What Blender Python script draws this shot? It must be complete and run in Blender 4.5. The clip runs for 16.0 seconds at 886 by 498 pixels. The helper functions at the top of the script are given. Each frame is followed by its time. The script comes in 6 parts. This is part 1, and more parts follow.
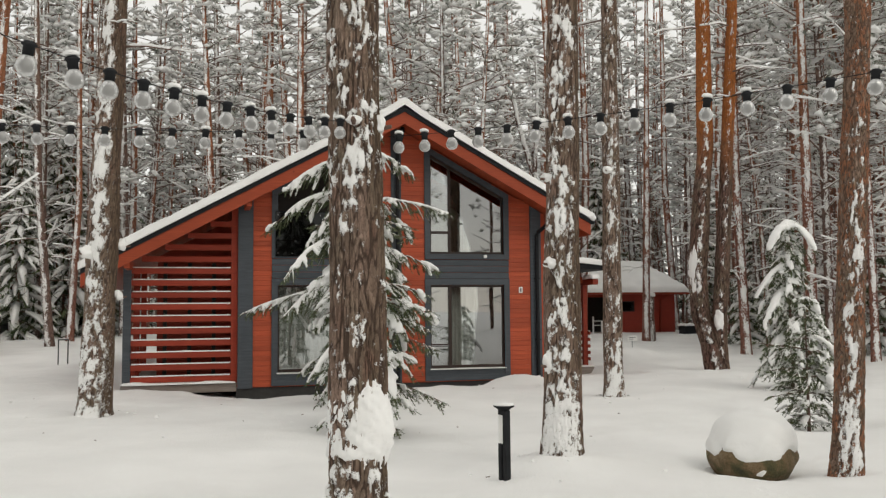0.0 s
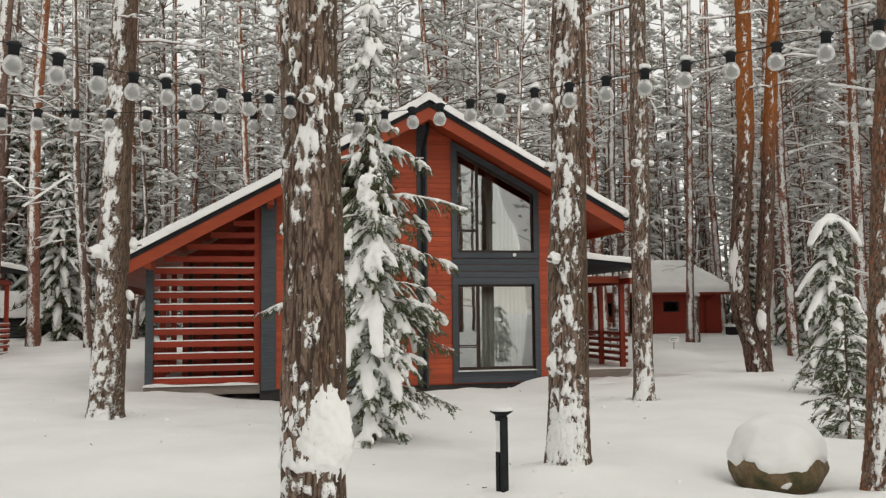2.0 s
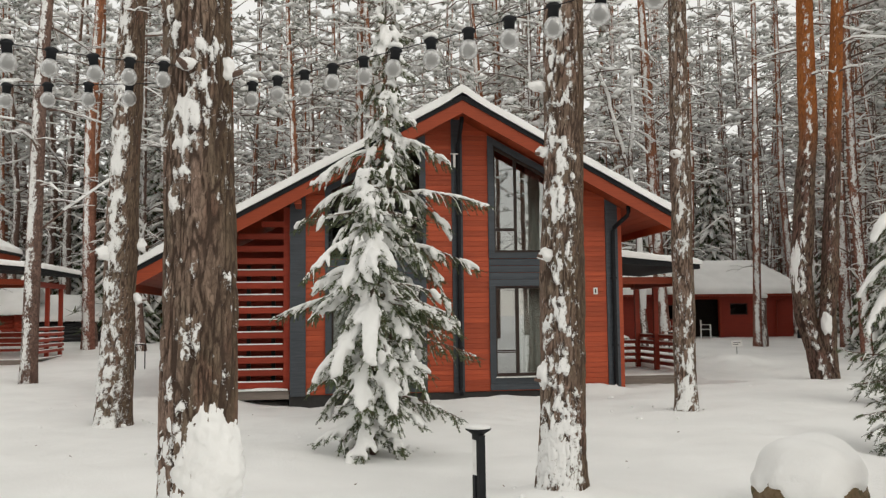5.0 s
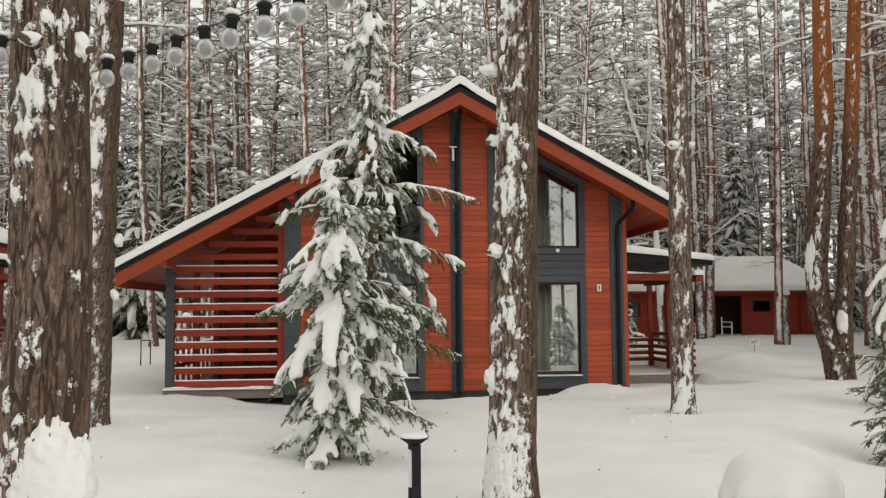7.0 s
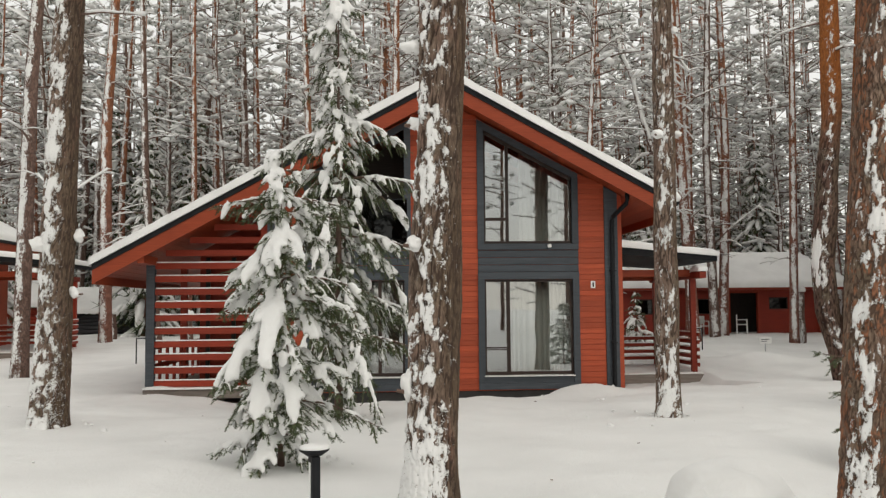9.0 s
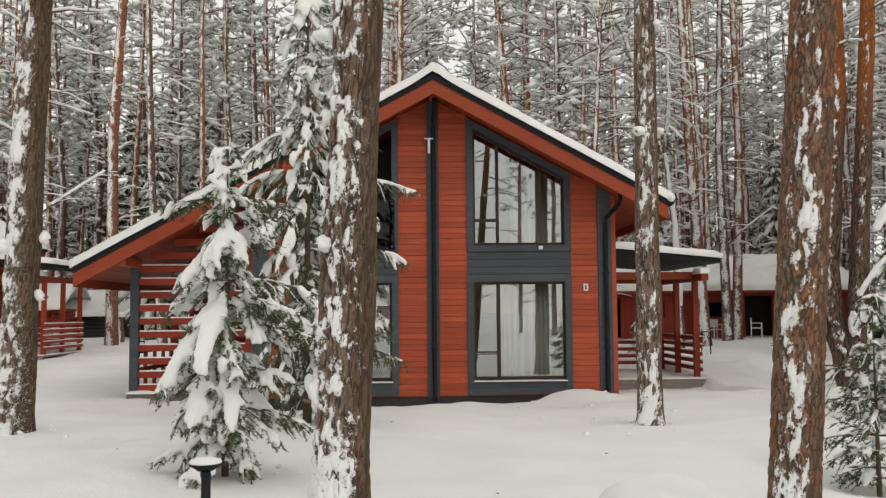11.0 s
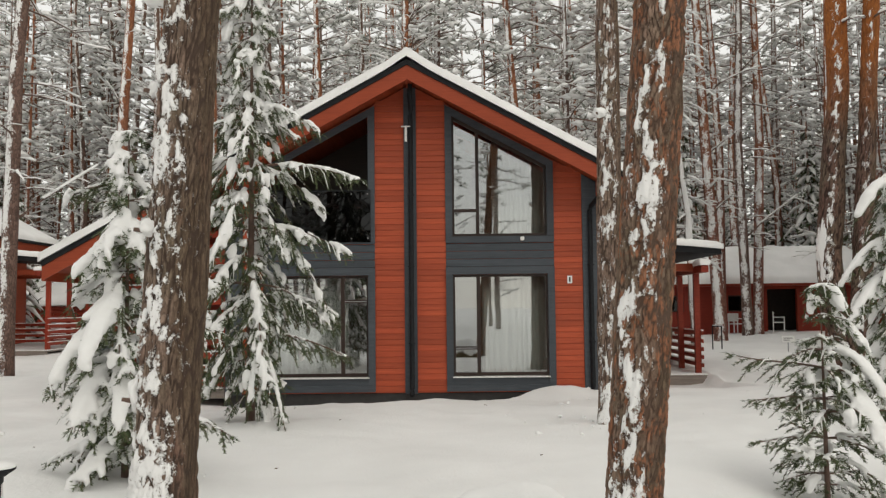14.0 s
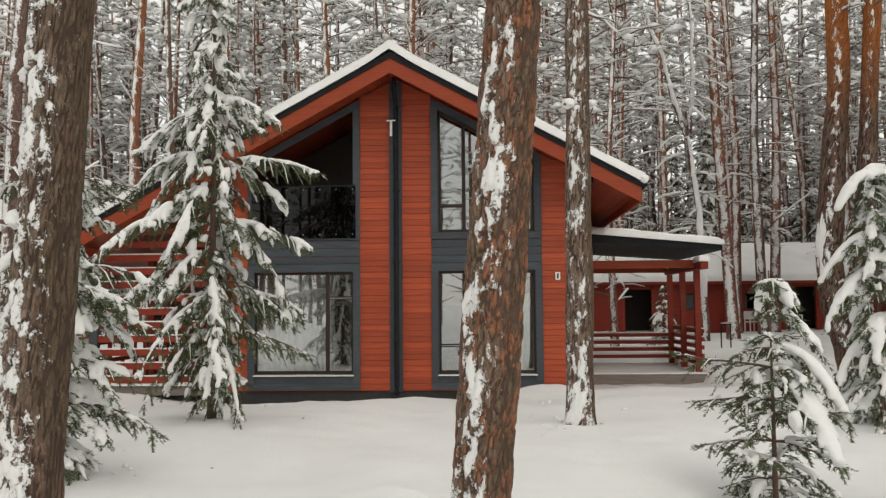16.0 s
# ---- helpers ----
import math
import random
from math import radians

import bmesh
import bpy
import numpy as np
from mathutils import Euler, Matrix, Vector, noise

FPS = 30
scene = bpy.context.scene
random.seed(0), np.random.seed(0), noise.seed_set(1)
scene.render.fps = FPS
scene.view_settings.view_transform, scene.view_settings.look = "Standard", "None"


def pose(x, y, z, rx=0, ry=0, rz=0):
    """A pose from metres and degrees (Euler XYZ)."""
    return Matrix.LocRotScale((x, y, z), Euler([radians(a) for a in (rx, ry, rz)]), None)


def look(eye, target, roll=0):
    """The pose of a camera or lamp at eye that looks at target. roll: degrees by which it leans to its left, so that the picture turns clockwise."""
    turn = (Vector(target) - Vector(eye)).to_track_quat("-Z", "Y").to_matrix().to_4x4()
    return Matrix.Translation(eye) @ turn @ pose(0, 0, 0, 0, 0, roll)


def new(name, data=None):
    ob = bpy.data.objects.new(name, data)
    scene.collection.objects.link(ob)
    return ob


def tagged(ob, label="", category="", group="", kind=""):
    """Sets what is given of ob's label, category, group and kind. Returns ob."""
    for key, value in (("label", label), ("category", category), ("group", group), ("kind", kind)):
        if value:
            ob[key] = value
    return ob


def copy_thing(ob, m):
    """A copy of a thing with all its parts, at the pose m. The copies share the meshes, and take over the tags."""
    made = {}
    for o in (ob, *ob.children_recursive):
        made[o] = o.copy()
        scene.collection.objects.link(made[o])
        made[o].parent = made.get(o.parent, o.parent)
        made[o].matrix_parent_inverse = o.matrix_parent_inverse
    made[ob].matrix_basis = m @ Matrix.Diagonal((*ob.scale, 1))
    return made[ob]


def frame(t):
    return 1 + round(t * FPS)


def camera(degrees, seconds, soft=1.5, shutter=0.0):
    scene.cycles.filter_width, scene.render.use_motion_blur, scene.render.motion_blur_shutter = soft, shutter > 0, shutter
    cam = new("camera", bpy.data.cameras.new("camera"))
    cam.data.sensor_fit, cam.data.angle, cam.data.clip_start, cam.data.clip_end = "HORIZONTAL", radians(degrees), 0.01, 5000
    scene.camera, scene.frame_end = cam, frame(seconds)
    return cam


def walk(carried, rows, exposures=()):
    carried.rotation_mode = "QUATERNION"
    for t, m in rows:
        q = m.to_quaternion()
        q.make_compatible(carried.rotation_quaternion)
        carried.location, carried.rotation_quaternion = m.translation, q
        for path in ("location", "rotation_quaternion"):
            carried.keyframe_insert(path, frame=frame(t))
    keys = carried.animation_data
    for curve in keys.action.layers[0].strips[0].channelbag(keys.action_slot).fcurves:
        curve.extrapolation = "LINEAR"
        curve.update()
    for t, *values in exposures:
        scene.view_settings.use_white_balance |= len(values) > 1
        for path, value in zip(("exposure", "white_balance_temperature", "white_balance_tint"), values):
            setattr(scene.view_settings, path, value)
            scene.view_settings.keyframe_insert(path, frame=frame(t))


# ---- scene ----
cam = camera(52.7, 16.0, soft=1.3)
PATH = [
    (0, (-4.802, -22.131, 2.079), (-4.268, -20.208, 2.217), -0.5),
    (0.5, (-4.622, -22.021, 2.058), (-4.116, -20.092, 2.206), -0.5),
    (1, (-4.463, -21.94, 2.062), (-3.983, -20.004, 2.21), -0.6),
    (1.5, (-4.282, -21.812, 2.056), (-3.83, -19.869, 2.198), -0.5),
    (2, (-4.105, -21.677, 2.046), (-3.679, -19.728, 2.188), -0.6),
    (2.5, (-3.924, -21.516, 2.042), (-3.527, -19.561, 2.187), -0.6),
    (3, (-3.76, -21.389, 2.029), (-3.388, -19.43, 2.175), -0.7),
    (3.5, (-3.575, -21.271, 2.035), (-3.229, -19.307, 2.184), -0.5),
    (4, (-3.397, -21.146, 2.042), (-3.079, -19.177, 2.193), -0.6),
    (6.5, (-2.402, -20.52, 2.073), (-2.198, -18.535, 2.217), -0.5),
    (7, (-2.187, -20.428, 2.084), (-1.994, -18.442, 2.224), -0.5),
    (7.5, (-1.947, -20.25, 2.077), (-1.768, -18.263, 2.216), -0.5),
    (8, (-1.719, -20.139, 2.089), (-1.555, -18.151, 2.224), -0.6),
    (8.5, (-1.463, -19.967, 2.073), (-1.316, -17.976, 2.206), -0.6),
    (9, (-1.241, -19.853, 2.09), (-1.109, -17.862, 2.224), -0.5),
    (11.5, (-0.167, -19.367, 2.096), (-0.108, -17.373, 2.239), -0.5),
    (12, (0.039, -19.274, 2.083), (0.085, -17.28, 2.228), -0.5),
    (12.5, (0.3, -19.132, 2.085), (0.326, -17.138, 2.23), -0.5),
    (13, (0.536, -19.033, 2.073), (0.547, -17.038, 2.218), -0.5),
    (13.5, (0.782, -18.96, 2.049), (0.773, -16.965, 2.192), -0.6),
    (14, (1.038, -18.815, 2.047), (1.012, -16.819, 2.178), -0.6),
    (14.5, (1.31, -18.684, 2.048), (1.264, -16.689, 2.182), -0.5),
    (15, (1.536, -18.637, 2.033), (1.476, -16.643, 2.165), -0.5),
    (15.5, (1.795, -18.57, 2.033), (1.711, -16.576, 2.16), -0.6),
    (16, (2.044, -18.478, 2.025), (1.941, -16.485, 2.151), -0.5),
]
walk(cam, [(t, look(eye, target, roll)) for t, eye, target, roll in PATH], [(0.0, 0.03, 6780, 8), (8.0, 0.07, 6780, 8), (16.0, 0.07, 6780, 8)])

# ---- world, sun, exposure ----
world = bpy.data.worlds.new("overcast_world")
scene.world = world
world.use_nodes = True
wt = world.node_tree
for n in list(wt.nodes):
    wt.nodes.remove(n)
w_out = wt.nodes.new("ShaderNodeOutputWorld")
w_bg = wt.nodes.new("ShaderNodeBackground")
w_sky = wt.nodes.new("ShaderNodeTexSky")
w_sky.sky_type, w_sky.sun_disc = "NISHITA", False
w_sky.sun_elevation, w_sky.sun_rotation = radians(32), radians(150)
w_mix = wt.nodes.new("ShaderNodeMix")
w_mix.data_type = "RGBA"
w_mix.inputs[0].default_value = 0.88
w_mix.inputs[7].default_value = (9.6, 9.5, 9.3, 1)      # the closed cloud layer
wt.links.new(w_sky.outputs[0], w_mix.inputs[6])
wt.links.new(w_mix.outputs[2], w_bg.inputs[0])
w_bg.inputs[1].default_value = 0.096
wt.links.new(w_bg.outputs[0], w_out.inputs[0])
sun_data = bpy.data.lights.new("sun", "SUN")
sun_data.energy, sun_data.angle, sun_data.color = 0.8, radians(50), (1.0, 0.96, 0.9)
sun = new("sun", sun_data)
sun.matrix_world = look((0, 0, 30), Vector((0, 0, 30)) + Vector((-0.42, 0.73, -0.62)).normalized())

# ---- materials ----


def material(name):
    m = bpy.data.materials.new(name)
    m.use_nodes = True
    nt = m.node_tree
    return m, nt, nt.nodes["Principled BSDF"]


def node(nt, kind, **kw):
    n = nt.nodes.new("ShaderNode" + kind)
    for k, v in kw.items():
        n.inputs[k.replace("_", " ")].default_value = v
    return n


def coords(nt, scale=(1, 1, 1), which="Object", shuffle=False):
    tc = nt.nodes.new("ShaderNodeTexCoord")
    mp = nt.nodes.new("ShaderNodeMapping")
    mp.inputs["Scale"].default_value = scale
    nt.links.new(tc.outputs[which], mp.inputs["Vector"])
    if shuffle:
        oi = nt.nodes.new("ShaderNodeObjectInfo")
        ml = nt.nodes.new("ShaderNodeMath")
        ml.operation = "MULTIPLY"
        ml.inputs[1].default_value = 37.0
        nt.links.new(oi.outputs["Random"], ml.inputs[0])
        nt.links.new(ml.outputs[0], mp.inputs["Location"])
    return mp.outputs[0]


def ramp(nt, fac, stops):
    r = nt.nodes.new("ShaderNodeValToRGB")
    e = r.color_ramp.elements
    while len(e) < len(stops):
        e.new(0.5)
    for el, (p, c) in zip(e, stops):
        el.position, el.color = p, (*c, 1)
    nt.links.new(fac, r.inputs[0])
    return r.outputs[0]


def maths(nt, op, a, b=None, clamp=False):
    n = nt.nodes.new("ShaderNodeMath")
    n.operation, n.use_clamp = op, clamp
    for i, v in ((0, a), (1, b)):
        if v is None:
            continue
        if isinstance(v, (int, float)):
            n.inputs[i].default_value = v
        else:
            nt.links.new(v, n.inputs[i])
    return n.outputs[0]


def bump(nt, bsdf, height, strength=0.3, distance=0.01):
    b = node(nt, "Bump", Strength=strength, Distance=distance)
    nt.links.new(height, b.inputs["Height"])
    nt.links.new(b.outputs[0], bsdf.inputs["Normal"])


def mixcol(nt, fac, a, b):
    n = nt.nodes.new("ShaderNodeMix")
    n.data_type = "RGBA"
    for i, v in ((0, fac), (6, a), (7, b)):
        if isinstance(v, (int, float)):
            n.inputs[i].default_value = v
        elif isinstance(v, tuple):
            n.inputs[i].default_value = (*v, 1)
        else:
            nt.links.new(v, n.inputs[i])
    return n.outputs[2]


SNOW_A, SNOW_B = (0.78, 0.78, 0.77), (0.87, 0.87, 0.86)


def snow_material(name, scale=1.0, strength=0.35):
    m, nt, b = material(name)
    co = coords(nt)
    big = node(nt, "TexNoise", Scale=1.3 * scale, Detail=4.0)
    fine = node(nt, "TexNoise", Scale=38.0 * scale, Detail=5.0, Roughness=0.65)
    nt.links.new(co, big.inputs["Vector"]), nt.links.new(co, fine.inputs["Vector"])
    nt.links.new(ramp(nt, big.outputs[0], [(0.3, SNOW_A), (0.7, SNOW_B)]), b.inputs["Base Color"])
    b.inputs["Roughness"].default_value = 0.75
    b.inputs["Specular IOR Level"].default_value = 0.25
    bump(nt, b, maths(nt, "ADD", fine.outputs[0], maths(nt, "MULTIPLY", big.outputs[0], 2.0)), strength, 0.02)
    return m


snow_mat = snow_material("snow")
snow_ground_mat = snow_material("snow_ground", 0.5, 0.9)


def wood_material(name, dark, light, rough=0.55, axis=(0.35, 6, 6), shuffle=True, knots=True, spread=0.16):
    """Stained board: grain along x, tone that differs from board to board, knots and weathering."""
    m, nt, b = material(name)
    co = coords(nt, axis, shuffle=shuffle)
    grain = node(nt, "TexNoise", Scale=5.0, Detail=8.0, Roughness=0.7, Distortion=0.6)
    nt.links.new(co, grain.inputs["Vector"])
    col = ramp(nt, grain.outputs[0], [(0.28, dark), (0.72, light)])
    oi = nt.nodes.new("ShaderNodeObjectInfo")
    hsv = node(nt, "HueSaturation")
    nt.links.new(col, hsv.inputs["Color"])
    nt.links.new(maths(nt, "ADD", maths(nt, "MULTIPLY", oi.outputs["Random"], 2 * spread), 1 - spread), hsv.inputs["Value"])
    out = hsv.outputs[0]
    if knots:
        kc = coords(nt, (1, 1, 1), shuffle=shuffle)
        v = node(nt, "TexVoronoi", Scale=2.6)
        nt.links.new(kc, v.inputs["Vector"])
        k = ramp(nt, v.outputs["Distance"], [(0.03, (1, 1, 1)), (0.075, (0, 0, 0))])
        out = mixcol(nt, maths(nt, "MULTIPLY", k, 0.6), out, tuple(c * 0.45 for c in dark))
    wc = coords(nt, (1, 1, 1))
    w = node(nt, "TexNoise", Scale=1.7, Detail=6.0)
    nt.links.new(wc, w.inputs["Vector"])
    out = mixcol(nt, ramp(nt, w.outputs[0], [(0.5, (0, 0, 0)), (0.8, (0.35, 0.35, 0.35))]), out, dark)
    nt.links.new(out, b.inputs["Base Color"])
    b.inputs["Roughness"].default_value = rough
    b.inputs["Specular IOR Level"].default_value = 0.3
    bump(nt, b, grain.outputs[0], 0.35, 0.004)
    return m


siding_mat = wood_material("red_siding", (0.305, 0.050, 0.021), (0.47, 0.090, 0.036))
fascia_mat = wood_material("red_brown_fascia", (0.235, 0.037, 0.013), (0.36, 0.063, 0.022))
slat_mat = wood_material("dark_red_slat", (0.20, 0.024, 0.011), (0.32, 0.042, 0.018))
trim_mat = wood_material("slate_grey_trim", (0.036, 0.043, 0.052), (0.075, 0.086, 0.098), knots=False)
deck_mat = wood_material("weathered_deck", (0.16, 0.13, 0.11), (0.30, 0.26, 0.23))
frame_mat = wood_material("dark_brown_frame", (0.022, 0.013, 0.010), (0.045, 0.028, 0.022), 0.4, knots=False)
barn_mat = wood_material("dark_red_wall", (0.20, 0.022, 0.012), (0.30, 0.036, 0.018), axis=(0.35, 0.35, 9), shuffle=False)
log_mat = wood_material("dark_log", (0.03, 0.03, 0.033), (0.07, 0.07, 0.075))


def plain(name, colour, rough=0.5, metal=0.0, noise_scale=12.0, spread=0.25):
    m, nt, b = material(name)
    co = coords(nt)
    n = node(nt, "TexNoise", Scale=noise_scale, Detail=6.0)
    nt.links.new(co, n.inputs["Vector"])
    lo, hi = tuple(c * (1 - spread) for c in colour), tuple(min(1, c * (1 + spread)) for c in colour)
    nt.links.new(ramp(nt, n.outputs[0], [(0.3, lo), (0.7, hi)]), b.inputs["Base Color"])
    b.inputs["Roughness"].default_value, b.inputs["Metallic"].default_value = rough, metal
    bump(nt, b, n.outputs[0], 0.15, 0.004)
    return m


black_mat = plain("black_metal", (0.016, 0.017, 0.019), 0.7)
black_mat.node_tree.nodes["Principled BSDF"].inputs["Specular IOR Level"].default_value = 0.15
plinth_mat = plain("dark_plinth", (0.028, 0.026, 0.025), 0.8)
white_mat = plain("white_enamel", (0.75, 0.75, 0.73), 0.4, spread=0.05)
grey_mat = plain("grey_metal", (0.35, 0.35, 0.36), 0.4, 0.6)
room_mat = plain("room_wall", (0.32, 0.29, 0.25), 0.8)
dark_room_mat = plain("dark_interior", (0.03, 0.022, 0.018), 0.8)
bulb_mat = plain("frosted_bulb", (0.36, 0.36, 0.355), 0.3, spread=0.04)
bulb_mat.node_tree.nodes["Principled BSDF"].inputs["Transmission Weight"].default_value = 0.35


def curtain_material():
    m, nt, b = material("curtain")
    b.inputs["Base Color"].default_value = (0.74, 0.75, 0.72, 1)
    b.inputs["Roughness"].default_value = 0.9
    co = coords(nt)
    n = node(nt, "TexNoise", Scale=120.0)
    nt.links.new(co, n.inputs["Vector"])
    bump(nt, b, n.outputs[0], 0.2, 0.002)
    return m


curtain_mat = curtain_material()


def glass_material(name, tint, gloss):
    m, nt, b = material(name)
    out = nt.nodes["Material Output"]
    tr = nt.nodes.new("ShaderNodeBsdfTransparent")
    tr.inputs[0].default_value = (*tint, 1)
    gl = nt.nodes.new("ShaderNodeBsdfGlossy")
    gl.inputs["Roughness"].default_value = 0.01
    gl.inputs["Color"].default_value = (0.95, 0.96, 0.97, 1)
    fr = node(nt, "Fresnel", IOR=gloss)
    wob = node(nt, "TexNoise", Scale=0.9, Detail=1.0)
    nt.links.new(coords(nt), wob.inputs["Vector"])
    bp = node(nt, "Bump", Strength=0.06, Distance=0.02)
    nt.links.new(wob.outputs[0], bp.inputs["Height"])
    nt.links.new(bp.outputs[0], gl.inputs["Normal"])
    mx = nt.nodes.new("ShaderNodeMixShader")
    nt.links.new(fr.outputs[0], mx.inputs[0])
    nt.links.new(tr.outputs[0], mx.inputs[1]), nt.links.new(gl.outputs[0], mx.inputs[2])
    nt.links.new(mx.outputs[0], out.inputs[0])
    nt.nodes.remove(b)
    return m


glass_mat = glass_material("window_glass", (0.80, 0.83, 0.82), 3.3)
smoked_mat = glass_material("smoked_glass", (0.05, 0.05, 0.05), 1.42)

WIND = Vector((-0.40, -0.917, 0.0))


def bark_material(name, dark, mid, light, orange, orange_from, orange_to, hero=False, flake=None):
    """Fissured pine bark, turning to thin orange bark higher up, with snow blown onto the windward side."""
    m, nt, b = material(name)
    tc = nt.nodes.new("ShaderNodeTexCoord")
    co = coords(nt, (1, 1, 0.30 if hero else 0.36), shuffle=not hero)
    plates = node(nt, "TexVoronoi", Scale=46.0 if hero else 24.0)
    plates.feature = "DISTANCE_TO_EDGE"
    cells = node(nt, "TexVoronoi", Scale=46.0 if hero else 24.0)
    warp = node(nt, "TexNoise", Scale=9.0, Detail=6.0, Roughness=0.65)
    nt.links.new(co, warp.inputs["Vector"])
    wv = nt.nodes.new("ShaderNodeVectorMath")
    wv.operation = "MULTIPLY_ADD"
    wv.inputs[1].default_value = (0.12, 0.12, 0.12)
    nt.links.new(warp.outputs["Color"], wv.inputs[0]), nt.links.new(co, wv.inputs[2])
    nt.links.new(wv.outputs[0], plates.inputs["Vector"]), nt.links.new(wv.outputs[0], cells.inputs["Vector"])
    fine = node(nt, "TexNoise", Scale=110.0, Detail=8.0, Roughness=0.72)
    nt.links.new(co, fine.inputs["Vector"])
    lines = ramp(nt, plates.outputs["Distance"], [(0.0, (0.5, 0.5, 0.5) if hero else (0.25, 0.25, 0.25)), (0.13, (1, 1, 1))])
    split = nt.nodes.new("ShaderNodeSeparateColor")
    nt.links.new(cells.outputs["Color"], split.inputs[0])
    tone = maths(nt, "ADD", maths(nt, "MULTIPLY", warp.outputs[0], 0.35), maths(nt, "MULTIPLY", fine.outputs[0], 0.35))
    tone = maths(nt, "ADD", tone, maths(nt, "MULTIPLY", split.outputs[0], 0.34))
    col = ramp(nt, tone, [(0.30, mid), (0.72, light)])
    if hero:
        tint = node(nt, "TexNoise", Scale=4.5, Detail=5.0, Roughness=0.6)
        nt.links.new(coords(nt, (1, 1, 0.45)), tint.inputs["Vector"])
        col = mixcol(nt, ramp(nt, tint.outputs[0], [(0.44, (0, 0, 0)), (0.66, (0.7, 0.7, 0.7))]), col, mixcol(nt, tone, (0.10, 0.085, 0.055), (0.30, 0.26, 0.185)))
        # bark turns darker and more olive round one side of the trunk
        side_fac = nt.nodes.new("ShaderNodeAttribute")
        side_fac.attribute_name = "bark_side"
        col = mixcol(nt, side_fac.outputs["Fac"], mixcol(nt, tone, (0.078, 0.054, 0.036), (0.235, 0.166, 0.112)), col)
        red = node(nt, "TexNoise", Scale=7.0, Detail=4.0)
        nt.links.new(coords(nt, (1, 1, 0.35)), red.inputs["Vector"])
        col = mixcol(nt, ramp(nt, red.outputs[0], [(0.54, (0, 0, 0)), (0.70, (0.55, 0.55, 0.55))]), col, mixcol(nt, tone, (0.13, 0.06, 0.042), (0.36, 0.20, 0.15)))
    if flake:
        big = node(nt, "TexNoise", Scale=9.0, Detail=3.0)
        nt.links.new(coords(nt, (1, 1, 0.55)), big.inputs["Vector"])
        col = mixcol(nt, ramp(nt, maths(nt, "ADD", maths(nt, "MULTIPLY", split.outputs[1], 0.3), big.outputs[0]), [(0.65, (0, 0, 0)), (0.72, (1, 1, 1))]), col, flake)
    if hero:
        cr = nt.nodes.new("ShaderNodeAttribute")
        cr.attribute_name = "crack"
        lines = maths(nt, "MULTIPLY", lines, ramp(nt, maths(nt, "ADD", cr.outputs["Fac"], maths(nt, "MULTIPLY", maths(nt, "SUBTRACT", fine.outputs[0], 0.5), 0.5)), [(0.12, (0.0, 0.0, 0.0)), (0.62, (1, 1, 1))]))
    col = mixcol(nt, lines, dark, col)
    sep = nt.nodes.new("ShaderNodeSeparateXYZ")
    nt.links.new(tc.outputs["Object"], sep.inputs[0])
    up = nt.nodes.new("ShaderNodeMapRange")
    up.inputs["From Min"].default_value, up.inputs["From Max"].default_value = orange_from, orange_to
    nt.links.new(maths(nt, "ADD", sep.outputs[2], maths(nt, "MULTIPLY", warp.outputs[0], 1.6)), up.inputs["Value"])
    ocol = ramp(nt, tone, [(0.35, tuple(c * 0.5 for c in orange)), (0.7, orange)])
    col = mixcol(nt, up.outputs[0], col, ocol)
    height = maths(nt, "ADD", maths(nt, "MULTIPLY", lines, 1.3), fine.outputs[0])
    # snow mask
    jag = node(nt, "TexNoise", Scale=38.0 if hero else 24.0, Detail=8.0, Roughness=0.7)
    nt.links.new(coords(nt, (1, 1, 0.7), shuffle=not hero), jag.inputs["Vector"])
    if hero:
        at = nt.nodes.new("ShaderNodeAttribute")
        at.attribute_name = "snow"
        crumbs = node(nt, "TexNoise", Scale=95.0, Detail=5.0, Roughness=0.7)
        nt.links.new(coords(nt, (1, 1, 0.85)), crumbs.inputs["Vector"])
        s = maths(nt, "ADD", at.outputs["Fac"], maths(nt, "MULTIPLY", maths(nt, "SUBTRACT", jag.outputs[0], 0.5), 1.35))
        s = maths(nt, "ADD", s, maths(nt, "MULTIPLY", maths(nt, "SUBTRACT", crumbs.outputs[0], 0.5), 1.05))
        fac = ramp(nt, s, [(0.46, (0, 0, 0)), (0.55, (1, 1, 1))])
    else:
        patch = node(nt, "TexNoise", Scale=3.0, Detail=3.0)
        nt.links.new(coords(nt, (1.6, 1.6, 0.8), shuffle=True), patch.inputs["Vector"])
        geo = nt.nodes.new("ShaderNodeNewGeometry")
        dp = nt.nodes.new("ShaderNodeVectorMath")
        dp.operation = "DOT_PRODUCT"
        dp.inputs[1].default_value = WIND
        nt.links.new(geo.outputs["Normal"], dp.inputs[0])
        s = maths(nt, "ADD", maths(nt, "MULTIPLY", dp.outputs["Value"], 0.42), maths(nt, "MULTIPLY", patch.outputs[0], 0.50))
        s = maths(nt, "ADD", s, maths(nt, "MULTIPLY", maths(nt, "SUBTRACT", jag.outputs[0], 0.5), 0.7))
        fac = ramp(nt, s, [(0.60, (0, 0, 0)), (0.65, (1, 1, 1))])
    col = mixcol(nt, fac, col, (0.81, 0.81, 0.80))
    nt.links.new(col, b.inputs["Base Color"])
    b.inputs["Roughness"].default_value = 0.85
    b.inputs["Specular IOR Level"].default_value = 0.2
    clear = maths(nt, "SUBTRACT", 1.0, fac)
    bump(nt, b, maths(nt, "ADD", maths(nt, "MULTIPLY", height, clear), maths(nt, "MULTIPLY", fac, 2.2)), 0.85, 0.014)
    return m


